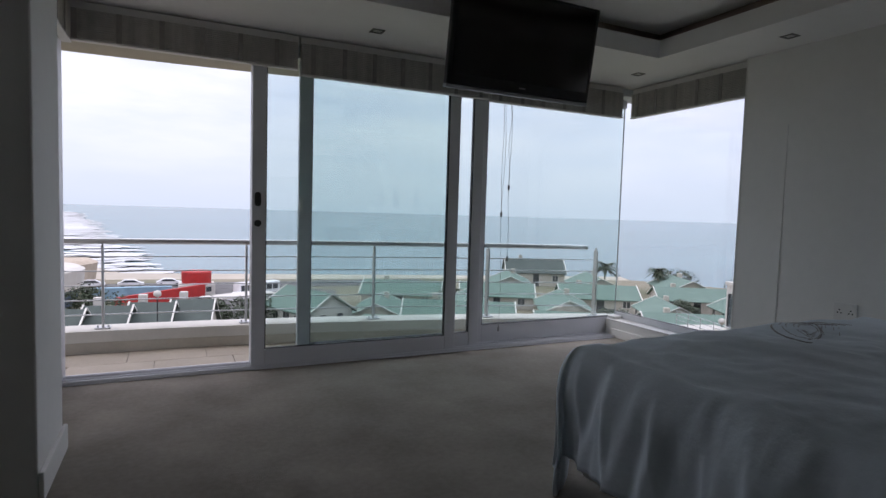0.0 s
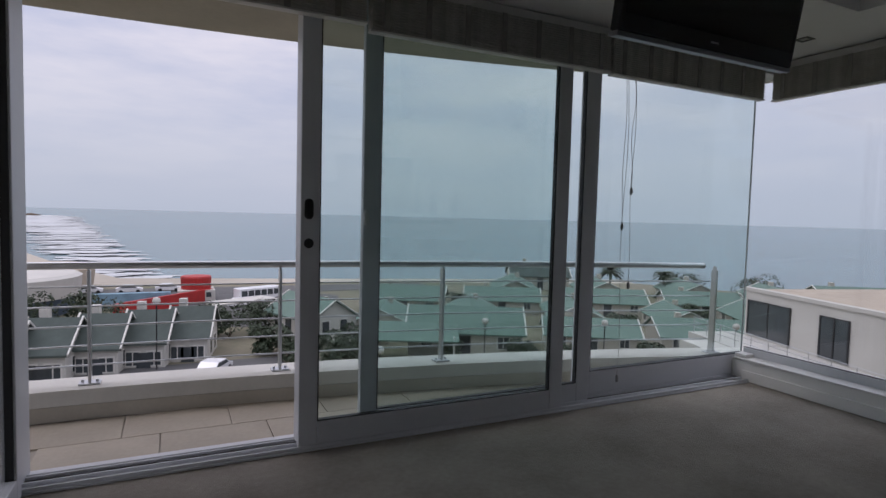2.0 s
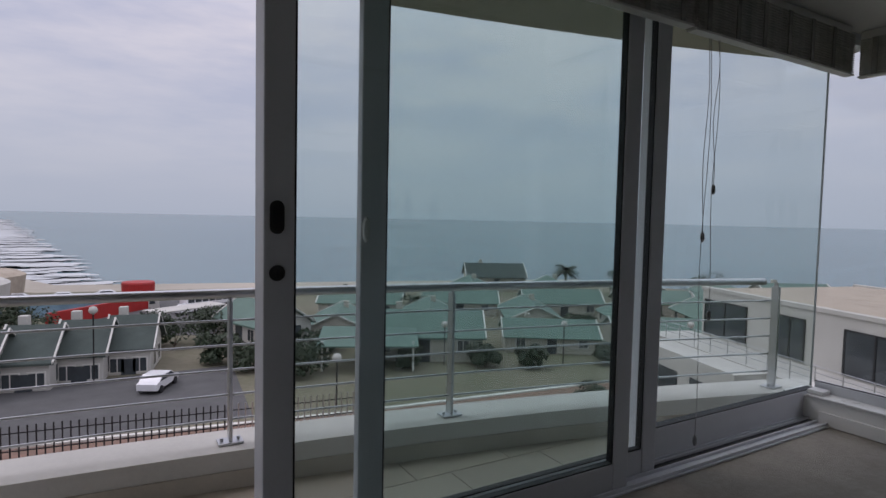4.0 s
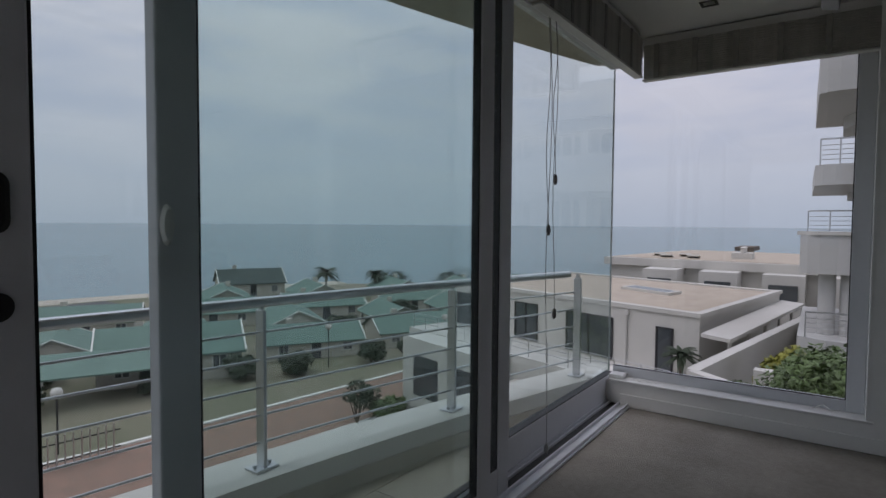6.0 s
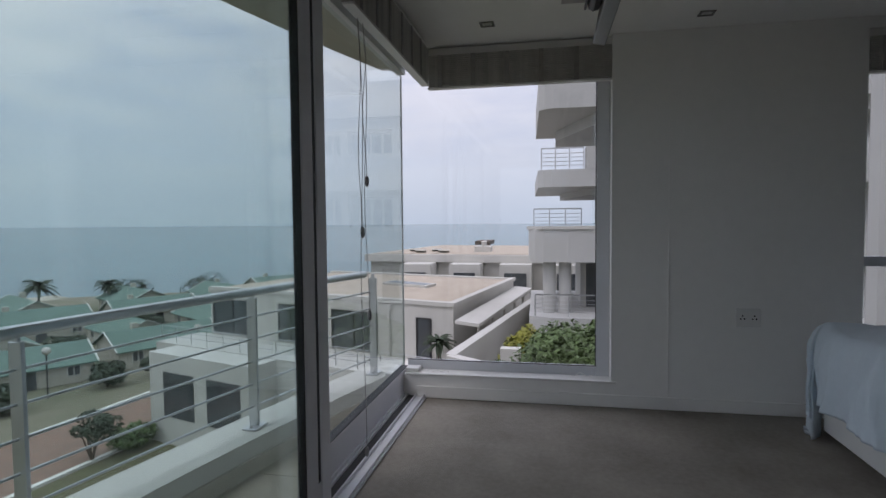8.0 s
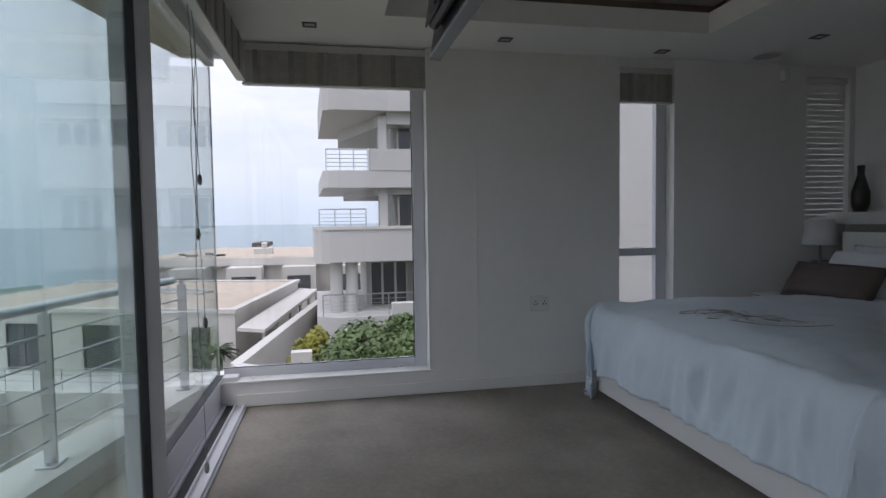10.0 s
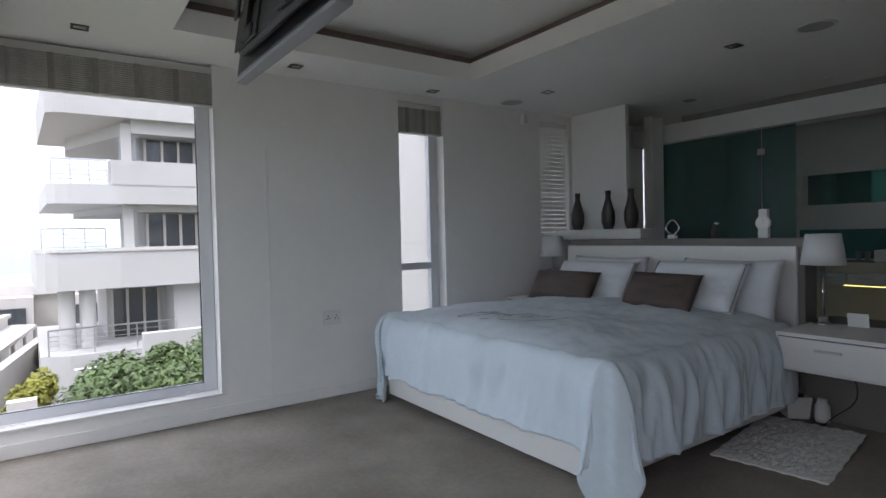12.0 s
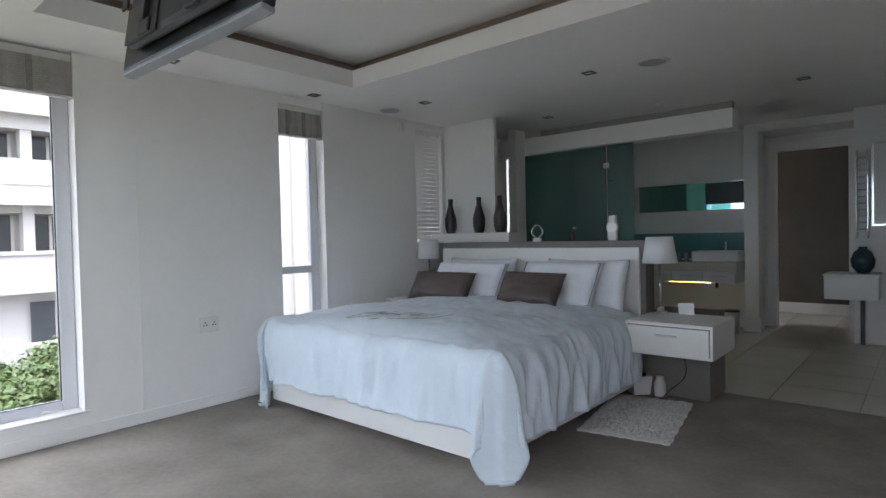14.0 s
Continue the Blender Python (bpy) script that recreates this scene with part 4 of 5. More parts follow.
for k in range(280):
    s = random.random() ** 1.6
    px, py = -8 - 166 * s + random.uniform(-4, 6 + 20 * s), 116 + 780 * s
    w = random.uniform(2.5, 5) + 34 * s
    n = 14
    vs = []
    for i in range(n):
        g = random.uniform(0.55, 1.2)
        vs.append(fo.verts.new((px + w * math.cos(6.283 * i / n) * g, py + 0.55 * w * math.sin(6.283 * i / n) * g, GZ - 0.86 + 0.002 * k)))
    fo.faces.new(vs)
tagged(link("surf", fo, FOAM), "white breaking surf along the beach", "surf", kind="stuff")
bwk = bmesh.new()
for k in range(26):
    s = k / 25
    bmesh.ops.create_icosphere(bwk, subdivisions=1, radius=9 * (1 - 0.4 * s), matrix=Matrix.Translation((-420 + 260 * s, 800 + 60 * s, GZ - 1)) @ Matrix.Diagonal((2.2, 1, 0.7, 1)))
tagged(link("breakwater", bwk, BARK), "dark rocky breakwater far out in the sea", "breakwater", kind="stuff")
road = setting("road", prism([(-30, 34.5), (10.7, 29.0), (29.5, 26.4), (48, 25.0), (52, 31.5), (36, 32.2), (12.8, 35.0), (-30, 42)], GZ, GZ + 0.04), BRICKROAD, "reddish brick-paved road", "road")
for nm, pts in (("kerb_near", [(-30, 34.2), (10.7, 28.7), (29.5, 26.1), (29.5, 26.4), (10.7, 29.0), (-30, 34.5)]), ("kerb_far", [(-30, 42), (12.8, 35.0), (36, 32.2), (36, 32.5), (12.8, 35.3), (-30, 42.3)])):
    setting(nm, prism(pts, GZ, GZ + 0.14), KERB, "pale concrete road kerb", "kerb")
setting("lawn", prism([(-30, 14), (22, 12), (30, 25.8), (10.7, 28.6), (-30, 34.1)], GZ, GZ + 0.03), GRASS, "olive lawn below the balcony", "lawn")
setting("pavement", prism([(0, 66), (16, 60), (22, 84), (4, 98), (-14, 98)], GZ, GZ + 0.03), ASPHALT, "grey asphalt parking area", "parking")
setting("promenade", prism([(-60, 92), (40, 88), (40, 95), (-60, 101)], GZ, GZ + 0.05), ASPHALT, "seafront road along the beach", "road")
setting("forecourt", prism([(-40, 56), (-14, 56), (-14, 72), (-40, 74)], GZ, GZ + 0.03), ASPHALT, "pale concrete forecourt", "pavement")
setting("car_park_near", prism([(-8, 38.6), (7, 37.4), (8, 50), (-8, 50)], GZ, GZ + 0.03), ASPHALT, "grey paved parking court", "parking")


# ---- outside: houses ----
def gable_house(label, at, rz, w, d, h, rh, wall, roof, windows=3, porch=True, group="cottages", door=True):
    t = thing("house", label, "house", at, rz, group)
    part("wall", bx(-w / 2, w / 2, -d / 2, d / 2, 0, h), wall, t)
    gb = bmesh.new()
    for y in (-d / 2, d / 2 - 0.2):
        vs = []
        for yy in (y, y + 0.2):
            vs.append([gb.verts.new(p) for p in ((-w / 2, yy, h), (w / 2, yy, h), (0, yy, h + rh))])
        gb.faces.new(vs[0][::-1]), gb.faces.new(vs[1])
        for i in range(3):
            gb.faces.new((vs[0][i], vs[0][(i + 1) % 3], vs[1][(i + 1) % 3], vs[1][i]))
    part("gable", gb, wall, t)
    for s in (-1, 1):
        r = bmesh.new()
        o = 0.35
        lo, hi = (s * (w / 2 + o), h - o * rh / (w / 2)), (0, h + rh)
        vs = [r.verts.new(p) for p in ((lo[0], -d / 2 - o, lo[1]), (lo[0], d / 2 + o, lo[1]), (hi[0], d / 2 + o, hi[1]), (hi[0], -d / 2 - o, hi[1]))]
        vt = [r.verts.new(v.co + Vector((0, 0, 0.14))) for v in vs]
        r.faces.new(vs), r.faces.new(vt)
        for i in range(4):
            r.faces.new((vs[i], vs[(i + 1) % 4], vt[(i + 1) % 4], vt[i]))
        bmesh.ops.recalc_face_normals(r, faces=r.faces)
        part("roof", r, roof, t)
        for y in (-d / 2 - o, d / 2 + o - 0.12):
            bg2 = bmesh.new()
            vs = [bg2.verts.new(p) for p in ((lo[0], y, lo[1] + 0.02), (0, y, hi[1] + 0.02), (0, y, hi[1] + 0.24), (lo[0], y, lo[1] + 0.24))]
            vt = [bg2.verts.new(v.co + Vector((0, 0.12, 0))) for v in vs]
            bg2.faces.new(vs), bg2.faces.new(vt)
            for i in range(4):
                bg2.faces.new((vs[i], vs[(i + 1) % 4], vt[(i + 1) % 4], vt[i]))
            bmesh.ops.recalc_face_normals(bg2, faces=bg2.faces)
            part("bargeboard", bg2, KERB, t, "white bargeboard")
    for k in range(windows):
        y = -d / 2 + d * (k + 0.5) / windows
        for s in (-1, 1):
            wn2 = part("window", bx(s * w / 2 - 0.05, s * w / 2 + 0.05, y - 0.55, y + 0.55, h * 0.35, h * 0.35 + 1.2), KERB, t)
            part("pane", bx(s * w / 2 - 0.07, s * w / 2 + 0.07, y - 0.46, y - 0.04, h * 0.35 + 0.09, h * 0.35 + 1.1), PANE_OUT, wn2)
            part("pane", bx(s * w / 2 - 0.07, s * w / 2 + 0.07, y + 0.04, y + 0.46, h * 0.35 + 0.09, h * 0.35 + 1.1), PANE_OUT, wn2)
    for x in (-w * 0.2, w * 0.2):
        wn2 = part("window", bx(x - 0.45, x + 0.45, -d / 2 - 0.05, -d / 2 + 0.05, h * 0.4, h * 0.4 + 1.3), KERB, t)
        part("pane", bx(x - 0.37, x + 0.37, -d / 2 - 0.07, -d / 2 + 0.07, h * 0.4 + 0.08, h * 0.4 + 1.22), PANE_OUT, wn2)
    if door:
        part("door", bx(-w / 2 - 0.07, -w / 2 + 0.02, -0.5, 0.5, 0, 2.1), PANE_OUT, t)
    part("chimney", bx(0.3, 0.9, d * 0.2, d * 0.2 + 0.6, h + rh * 0.5, h + rh + 0.7), wall, t)
    return t


lab = "cream cottage with a green sheet-metal roof"
base = gable_house(lab, (24, 47, GZ), 62, 6.0, 10, 2.2, 1.7, COTTAGE, ROOF_GREEN)
spots = ((36, 44, 58, 1.0), (46, 39.5, 60, 1.05), (55, 34, 66, 1.0), (30, 57, -28, 1.05), (41, 53, -30, 1.1), (51, 47, -30, 1.0), (60, 43, -32, 1.1), (20, 58, -25, 1.0), (27, 69, 60, 1.15), (39, 65, 60, 1.1), (51, 59, 60, 1.15), (63, 54, 58, 1.1), (71, 48, 58, 1.1), (46, 73, -30, 1.2), (58, 68, -28, 1.2), (70, 62, -30, 1.2), (80, 55, -30, 1.1), (66, 37, -30, 1.1), (78, 42, 60, 1.1), (90, 50, 60, 1.2), (15, 62, 10, 0.9))
for x, y, r, s in spots:
    copy_thing(base, pose(x, y, GZ, 0, 0, r) @ Matrix.Diagonal((s * 0.86, s * 0.86, s * 0.70, 1)))
base2 = gable_house("white row house with a dark green pitched roof", (-11.2, 49.5, GZ - 0.9), 78, 5.0, 3.0, 3.0, 1.9, WALL_OUT, ROOF_SLATE, 2, group="row houses")
for x, y in ((-8.1, 50.4), (-5.0, 51.3), (-1.9, 52.2), (1.2, 53.1)):
    copy_thing(base2, pose(x, y, GZ - 0.9, 0, 0, 78))
big = gable_house("large beige house with a steep roof by the shore", (58, 84, GZ), 64, 7, 10, 2.4, 2.0, COTTAGE, ROOF_SLATE, 3, group="")
gable_house("small green-roofed house beside the path", (12, 57, GZ), 20, 5, 8, 2.4, 1.6, WALL_OUT, ROOF_GREEN, 2, group="")
cp = thing("carport", "green-roofed carport on white posts", "carport", (18, 45.5, GZ), -25)
part("roof", turn(bx(-4, 4, -2.4, 2.4, 2.4, 2.52), pose(0, 0, 0, 8)), ROOF_GREEN, cp)
for x in (-3.6, 3.6):
    for y in (-2.0, 2.0):
        part("post", bx(x - 0.08, x + 0.08, y - 0.08, y + 0.08, 0, 2.4), KERB, cp)

# seafront buildings
rb = thing("red_kiosk", "red round kiosk building by the beach", "kiosk", (2.5, 85, GZ))
rb.scale = (0.72, 0.72, 0.66)
part("drum", lathe([(2.6, 2.2), (2.7, 4.6), (2.6, 4.9), (0.0001, 5.0)], 28), RED, rb)
part("base", bx(-3.2, 3.2, -3.2, 2.4, 0, 2.3, bevel=0.05), WALL_OUT, rb)
for k in range(4):
    part("window", bx(-2.6 + k * 1.4, -1.7 + k * 1.4, -3.25, -3.18, 0.9, 1.9), PANE_OUT, rb)
rw = setting("wall_red", prism([(-6.4, 73), (4.2, 84.0), (4.5, 83.7), (-6.1, 72.7)], GZ, GZ + 1.6), RED, "low red boundary wall", "wall")
dm = thing("arena_building", "low white drum building with a dark blue base", "building", (-19.5, 80, GZ))
part("base", lathe([(8.5, 0), (8.8, 2.0), (0.0001, 2.0)], 40), material("blue_cladding", (0.06, 0.09, 0.13), 0.5), dm)
part("upper", lathe([(9.2, 2.0), (9.4, 4.2), (8.8, 4.5), (0.0001, 4.6)], 40), WALL_OUT, dm)
dm2 = thing("beach_building", "round sandy-coloured restaurant roof on the beach", "building", (-18, 98, GZ))
part("ring", lathe([(7, 0), (7.4, 3.4), (6.4, 3.9), (0.0001, 3.4)], 32), ROOF_FLAT, dm2)
pool = setting("pool_wall", bx(-9.5, -0.6, 80.5, 81.5, GZ, GZ + 1.7), material("blue_mural", (0.22, 0.36, 0.45), 0.7, vary=0.4, scale=0.6), "long low wall with a blue painted mural", "wall")


def car(label, at, rz, s=1.0):
    t = thing("car", label, "car", at, rz, "parked cars")
    prof = [(-2.1, 0.35), (2.1, 0.35), (2.15, 0.8), (1.4, 0.95), (0.6, 1.42), (-1.0, 1.45), (-1.75, 0.98), (-2.15, 0.9)]
    b = turn(prism(prof, -0.85, 0.85), Matrix.Rotation(radians(90), 4, 'X'))
    part("body", b, CARWHITE, t)
    g1 = turn(prism([(1.2, 0.98), (0.55, 1.36), (-0.95, 1.38), (-1.5, 1.0)], -0.87, 0.87), Matrix.Rotation(radians(90), 4, 'X'))
    part("window", g1, PANE_OUT, t)
    for x in (-1.35, 1.35):
        for y in (-0.82, 0.82):
            part("wheel", rd((x, y - 0.1, 0.33), (x, y + 0.1, 0.33), 0.33, n=14), BLACK, t)
    t.scale = (s, s, s)
    return t


c0 = car("white sedan parked on the paved court", (2.4, 46.0, GZ + 0.03), 62, 0.8)
for x, y, r in ((-11, 94, 5), (-6, 93.5, 3), (-1, 94, 2), (7.5, 77, 40)):
    copy_thing(c0, pose(x, y, GZ + 0.05, 0, 0, r))
bus = thing("bus", "white coach parked on the seafront lot", "bus", (9.8, 79, GZ + 0.03), 24)
bus.scale = (0.72, 0.72, 0.72)
part("body", bx(-4.2, 4.2, -1.2, 1.2, 0.4, 3.1, bevel=0.15), CARWHITE, bus)
for k in range(6):
    part("window", bx(-3.9 + k * 1.3, -2.8 + k * 1.3, -1.23, 1.23, 1.7, 2.7), PANE_OUT, bus)
part("stripe", bx(-4.21, 4.21, -1.21, 1.21, 0.6, 1.1), BLACK, bus)
for x in (-2.8, 2.8):
    part("wheel", rd((x, -1.25, 0.5), (x, 1.25, 0.5), 0.5, n=14), BLACK, bus)
mq = thing("shade_canopy", "long white shade canopy over parking bays", "canopy", (6.4, 68, GZ), 28)
part("roof", bx(-4, 4, -1.4, 1.4, 2.1, 2.25, bevel=0.05), WALL_OUT, mq)
for x in (-3.5, 0, 3.5):
    part("post", rd((x, 0, 0), (x, 0, 2.1), 0.08), STEEL, mq)

fn = thing("palisade_fence", "dark steel palisade fence along the road", "fence")
for k in range(64):
    x = -9 + k * 0.36
    part("slat", bx(x - 0.035, x + 0.035, 37.0 - 0.13 * (x + 9) - 0.02, 37.0 - 0.13 * (x + 9) + 0.02, GZ + 0.0, GZ + 1.7), BLACK if k < 40 else STEEL, fn)
part("rail", prism([(-9, 37.0), (14, 34.0), (14, 34.05), (-9, 37.05)], GZ + 0.4, GZ + 0.46), BLACK, fn)
part("rail", prism([(-9, 37.0), (14, 34.0), (14, 34.05), (-9, 37.05)], GZ + 1.3, GZ + 1.36), BLACK, fn)
for x, y, h in ((23.5, 42.5, 3.2), (33, 38.5, 3.2), (43, 33.5, 3.2), (-1.5, 49.0, 5.0), (12, 36.5, 3.0)):
    lp = thing("street_lamp", "short post lamp with a white globe", "street lamp", (x, y, GZ), 0, "globe lamps")
    part("post", rd((0, 0, 0), (0, 0, h), 0.05), BLACK, lp)
    part("globe", lathe([(0.08, h), (0.26, h + 0.14), (0.3, h + 0.3), (0.22, h + 0.5), (0.0001, h + 0.58)], 14), WALL_OUT, lp, "", True)


# ---- plants ----
def foliage(size, count, leaf_r, seed, mat_name="crown", flat=0.75):
    rs = random.Random(seed)
    verts, faces = [], []
    lobes = [(rs.uniform(-0.6, 0.6), rs.uniform(-0.6, 0.6), rs.uniform(0.1, 0.75), rs.uniform(0.3, 0.55)) for _ in range(9)]
    for _ in range(count):
        lx, ly, lz, lr = rs.choice(lobes)
        d = Vector((rs.gauss(0, 1), rs.gauss(0, 1), rs.gauss(0.25, 1))).normalized() * lr * rs.uniform(0.75, 1.08)
        c = Vector(((lx + d.x) * size[0], (ly + d.y) * size[1], max(0.03, (lz + d.z * flat)) * size[2]))
        nrm = (d + Vector((rs.uniform(-0.6, 0.6), rs.uniform(-0.6, 0.6), rs.uniform(0, 0.8)))).normalized()
        a = nrm.orthogonal().normalized()
        a.rotate(Matrix.Rotation(rs.uniform(0, 6.28), 3, nrm))
        b = nrm.cross(a)
        r = leaf_r * rs.uniform(0.6, 1.3)
        k = len(verts)
        verts += [c - a * r, c + b * r * 0.5, c + a * r + nrm * r * 0.3, c - b * r * 0.5]
        faces.append((k, k + 1, k + 2, k + 3))
    me = bpy.data.meshes.new(mat_name)
    me.from_pydata([tuple(v) for v in verts], [], faces)
    return me


def shrub(name, label, at, size, mat, count, leaf_r, seed, cat="shrub", trunk=0.0, group=""):
    t = thing(name, label, cat, at, 0, group)
    me = foliage(size, count, leaf_r, seed)
    me.materials.append(mat)
    c = new("crown", me)
    c.parent = t
    c.location = (0, 0, trunk)
    b = bmesh.new()
    for k in range(5):
        a = k * 1.26
        rod(b, (0, 0, 0), (size[0] * 0.4 * math.cos(a), size[1] * 0.4 * math.sin(a), trunk + size[2] * 0.5), 0.04 + 0.02 * trunk, 6, 0.01)
    part("limbs", b, BARK, t)
    return t


for k, (x, y, top, s) in enumerate(((8.4, 4.9, -0.95, 0.9), (8.5, 4.0, -0.62, 1.0), (8.4, 3.1, -0.30, 1.1), (8.4, 2.1, 0.0, 1.2), (8.3, 1.1, 0.15, 1.25), (8.2, 0.0, 0.25, 1.3), (9.6, 3.3, -0.45, 1.2), (9.6, 1.4, -0.05, 1.3), (9.2, -2.2, 0.05, 1.3), (9.6, -3.8, 0.05, 1.3))):
    shrub("shrub", "dense green leafy hedge shrub", (x, y, top - 1.43 * s), (0.95 * s, 0.95 * s, 1.3 * s), LEAF, 9000, 0.05, 20 + k, group="hedge shrubs")
shrub("shrub", "yellow-green shrub in a walled planter", (23.0, 4.95, -4.6), (0.75, 0.9, 1.5), LEAF_Y, 2500, 0.12, 40)
for k, (x, y, s, m) in enumerate(((12.5, 45, 2.6, LEAF_D), (9.5, 48, 2.2, LEAF_D), (-14, 70, 3.4, LEAF_D), (-8, 69.5, 3.0, LEAF_D), (4.5, 59, 3.2, LEAF_D), (8, 60, 3.0, LEAF_D), (26.5, 40.8, 1.5, LEAF_D), (30, 39, 1.4, LEAF_D), (36.5, 36.8, 1.5, LEAF_D), (40, 35, 1.3, LEAF_D), (48, 32.5, 1.7, LEAF_D), (21, 43.6, 1.6, LEAF_D), (32, 63, 2.6, LEAF_D), (57, 50, 2.4, LEAF_D), (44, 47, 1.8, LEAF_D), (16, 52, 2.0, LEAF_D), (75, 68, 4.0, LEAF_D), (88, 62, 4.0, LEAF_D), (7, 51.5, 2.2, LEAF_D))):
    shrub("tree", "dark green garden tree between the houses", (x, y, GZ), (s, s, s * 1.0), m, 1300, 0.2, 60 + k, "tree", 0.3, "garden trees")
shrub("tree", "small round-headed tree on the verge", (24.5, 27.0, GZ), (1.3, 1.3, 1.2), LEAF_D, 1600, 0.12, 90, "tree", 1.3)
shrub("shrub", "low shrub on the verge", (26.5, 26.3, GZ), (1.6, 1.1, 1.2), LEAF, 1400, 0.14, 91)


def palm(label, at, h, r, seed, fronds=48):
    rs = random.Random(seed)
    t = thing("palm_tree", label, "palm tree", at, 0, "palms")
    part("trunk", rd((0, 0, 0), (0, 0, h), 0.05 * r + 0.02, n=10, r2=0.035 * r + 0.02), BARK, t)
    b = bmesh.new()
    for k in range(fronds):
        a, up = 2.4 * k, rs.uniform(-0.25, 1.25)
        pv = []
        for i in range(7):
            s = i / 6
            rad = r * s * math.cos(up * (1 - 0.3 * s))
            c = Vector((rad * math.cos(a), rad * math.sin(a), h + r * s * math.sin(up) - 0.55 * r * s * s))
            wv = Vector((-math.sin(a), math.cos(a), 0)) * (0.11 * r * math.sin(math.pi * min(0.97, s + 0.08)) + 0.004)
            pv.append((b.verts.new(c - wv - Vector((0, 0, 0.04 * r))), b.verts.new(c), b.verts.new(c + wv - Vector((0, 0, 0.04 * r)))))
        for p, q in zip(pv, pv[1:]):
            b.faces.new((p[0], p[1], q[1], q[0])), b.faces.new((p[1], p[2], q[2], q[1]))
    part("fronds", b, LEAF_D, t)


palm("tall palm among the green roofs", (63, 71, GZ), 4.2, 2.4, 1)
palm("palm among the green roofs", (70, 66.5, GZ), 3.7, 2.0, 2)
palm("potted spiky palm on the terrace", (26.6, 9.0, -5.83), 1.25, 0.95, 3)
pt = thing("plant_pot", "square white planter under the palm", "planter", (26.6, 9.0, -5.85))
part("pot", lathe([(0.24, 0), (0.32, 0.45), (0.28, 0.45), (0.25, 0.3)], 4), WALL_OUT, pt)

# ---- neighbouring flat-roofed house ----
nb = thing("villa", "white flat-roofed villa with a gravel roof", "house")
VA, VB = Vector((27.4, 8.4)), Vector((32.8, 25.4))
VN = Vector((-(VB - VA).y, (VB - VA).x)).normalized()


def front(f, off):
    p = VA.lerp(VB, f) + VN * off
    return (p.x, p.y)


def strip(f0, f1, o0, o1):
    return [front(f0, o0), front(f1, o0), front(f1, o1), front(f0, o1)]


part("wall", prism([front(0, 0), front(1, 0), (45.0, 22.0), (40.6, 6.3)], -12.5, -2.95), WALL_OUT, nb)
part("roof", prism([front(0.015, -0.3), front(0.985, -0.3), (44.7, 21.8), (40.3, 6.6)], -2.94, -2.86), ROOF_FLAT, nb, "tan gravel roof")
part("coping", prism(strip(-0.004, 1.004, 0.1, -0.3), -2.948, -2.74), WALL_OUT, nb)
part("coping", prism([(27.35, 8.3), (40.8, 6.15), (40.8, 6.5), (27.7, 8.65)], -2.947, -2.745), WALL_OUT, nb)
part("coping", prism([(40.5, 6.2), (45.2, 22.1), (44.8, 22.1), (40.1, 6.5)], -2.946, -2.75), WALL_OUT, nb)
part("skylight", prism([(34.3, 11.4), (36.2, 14.8), (37.6, 14.4), (35.7, 11.0)], -2.87, -2.70), WALL_OUT, nb)
part("skylight_pane", prism([(34.55, 11.55), (36.25, 14.5), (37.3, 14.2), (35.6, 11.3)], -2.70, -2.69), PANE_OUT, nb)
for f0, f1, z0, z1 in ((0.073, 0.118, -5.84, -3.62), (0.262, 0.432, -5.75, -3.55), (0.560, 0.662, -5.75, -3.5), (0.784, 0.982, -5.7, -3.5)):
    w = part("window", prism(strip(f0, f1, 0.05, -0.2), z0, z1), PANE_OUT, nb)
    mid = (f0 + f1) / 2
    for f in ((f0, f1) if f1 - f0 < 0.06 else (f0, mid, f1)):
        part("mullion", prism(strip(f - 0.003, f + 0.003, 0.08, 0.03), z0, z1), BLACK, w)
    part("head", prism(strip(f0, f1, 0.078, 0.03), z1 - 0.07, z1), BLACK, w)
part("downpipe", rd((*front(0.215, 0.08), -5.85), (*front(0.215, 0.08), -3.25), 0.08), WALL_OUT, nb)
part("hopper", prism(strip(0.205, 0.225, 0.2, 0.01), -3.3, -3.05), WALL_OUT, nb)
part("terrace", prism(strip(-0.03, 1.06, 3.2, 0.002), -12.5, -5.85), WALL_OUT, nb)
part("lower_wing", prism(strip(0.50, 0.95, 5.0, 3.2), -12.5, -5.9), WALL_OUT, nb)
for f0, f1 in ((0.54, 0.68), (0.74, 0.88)):
    part("garage_opening", prism(strip(f0, f1, 5.04, 4.9), -9.4, -6.9), PANE_OUT, nb)
tr2 = thing("terrace_railing", "thin steel railing along the villa terrace", "railing")
for k in range(15):
    p = front(-0.02 + k * 0.076, 3.0)
    part("post", rd((*p, -5.85), (*p, -4.85), 0.028, n=6), STEEL, tr2)
for z in (-4.85, -5.15, -5.45):
    part("wire", rd((*front(-0.02, 3.0), z), (*front(1.05, 3.0), z), 0.02, n=6), STEEL, tr2)
cn = thing("canopy", "long white pergola canopy beside the villa", "canopy")
part("roof", prism([(25.4, 6.85), (26.1, 8.1), (41.0, 6.2), (40.0, 4.95)], -3.56, -3.40), WALL_OUT, cn)
for k in range(6):
    part("post", rd((26.0 + k * 2.8, 6.95 - k * 0.38, -5.9), (26.0 + k * 2.8, 6.95 - k * 0.38, -3.56), 0.08), WALL_OUT, cn)
    part("rafter", bx(26.4 + k * 2.8, 26.5 + k * 2.8, 6.9 - k * 0.38, 8.0 - k * 0.3, -3.64, -3.562), WALL_OUT, cn)
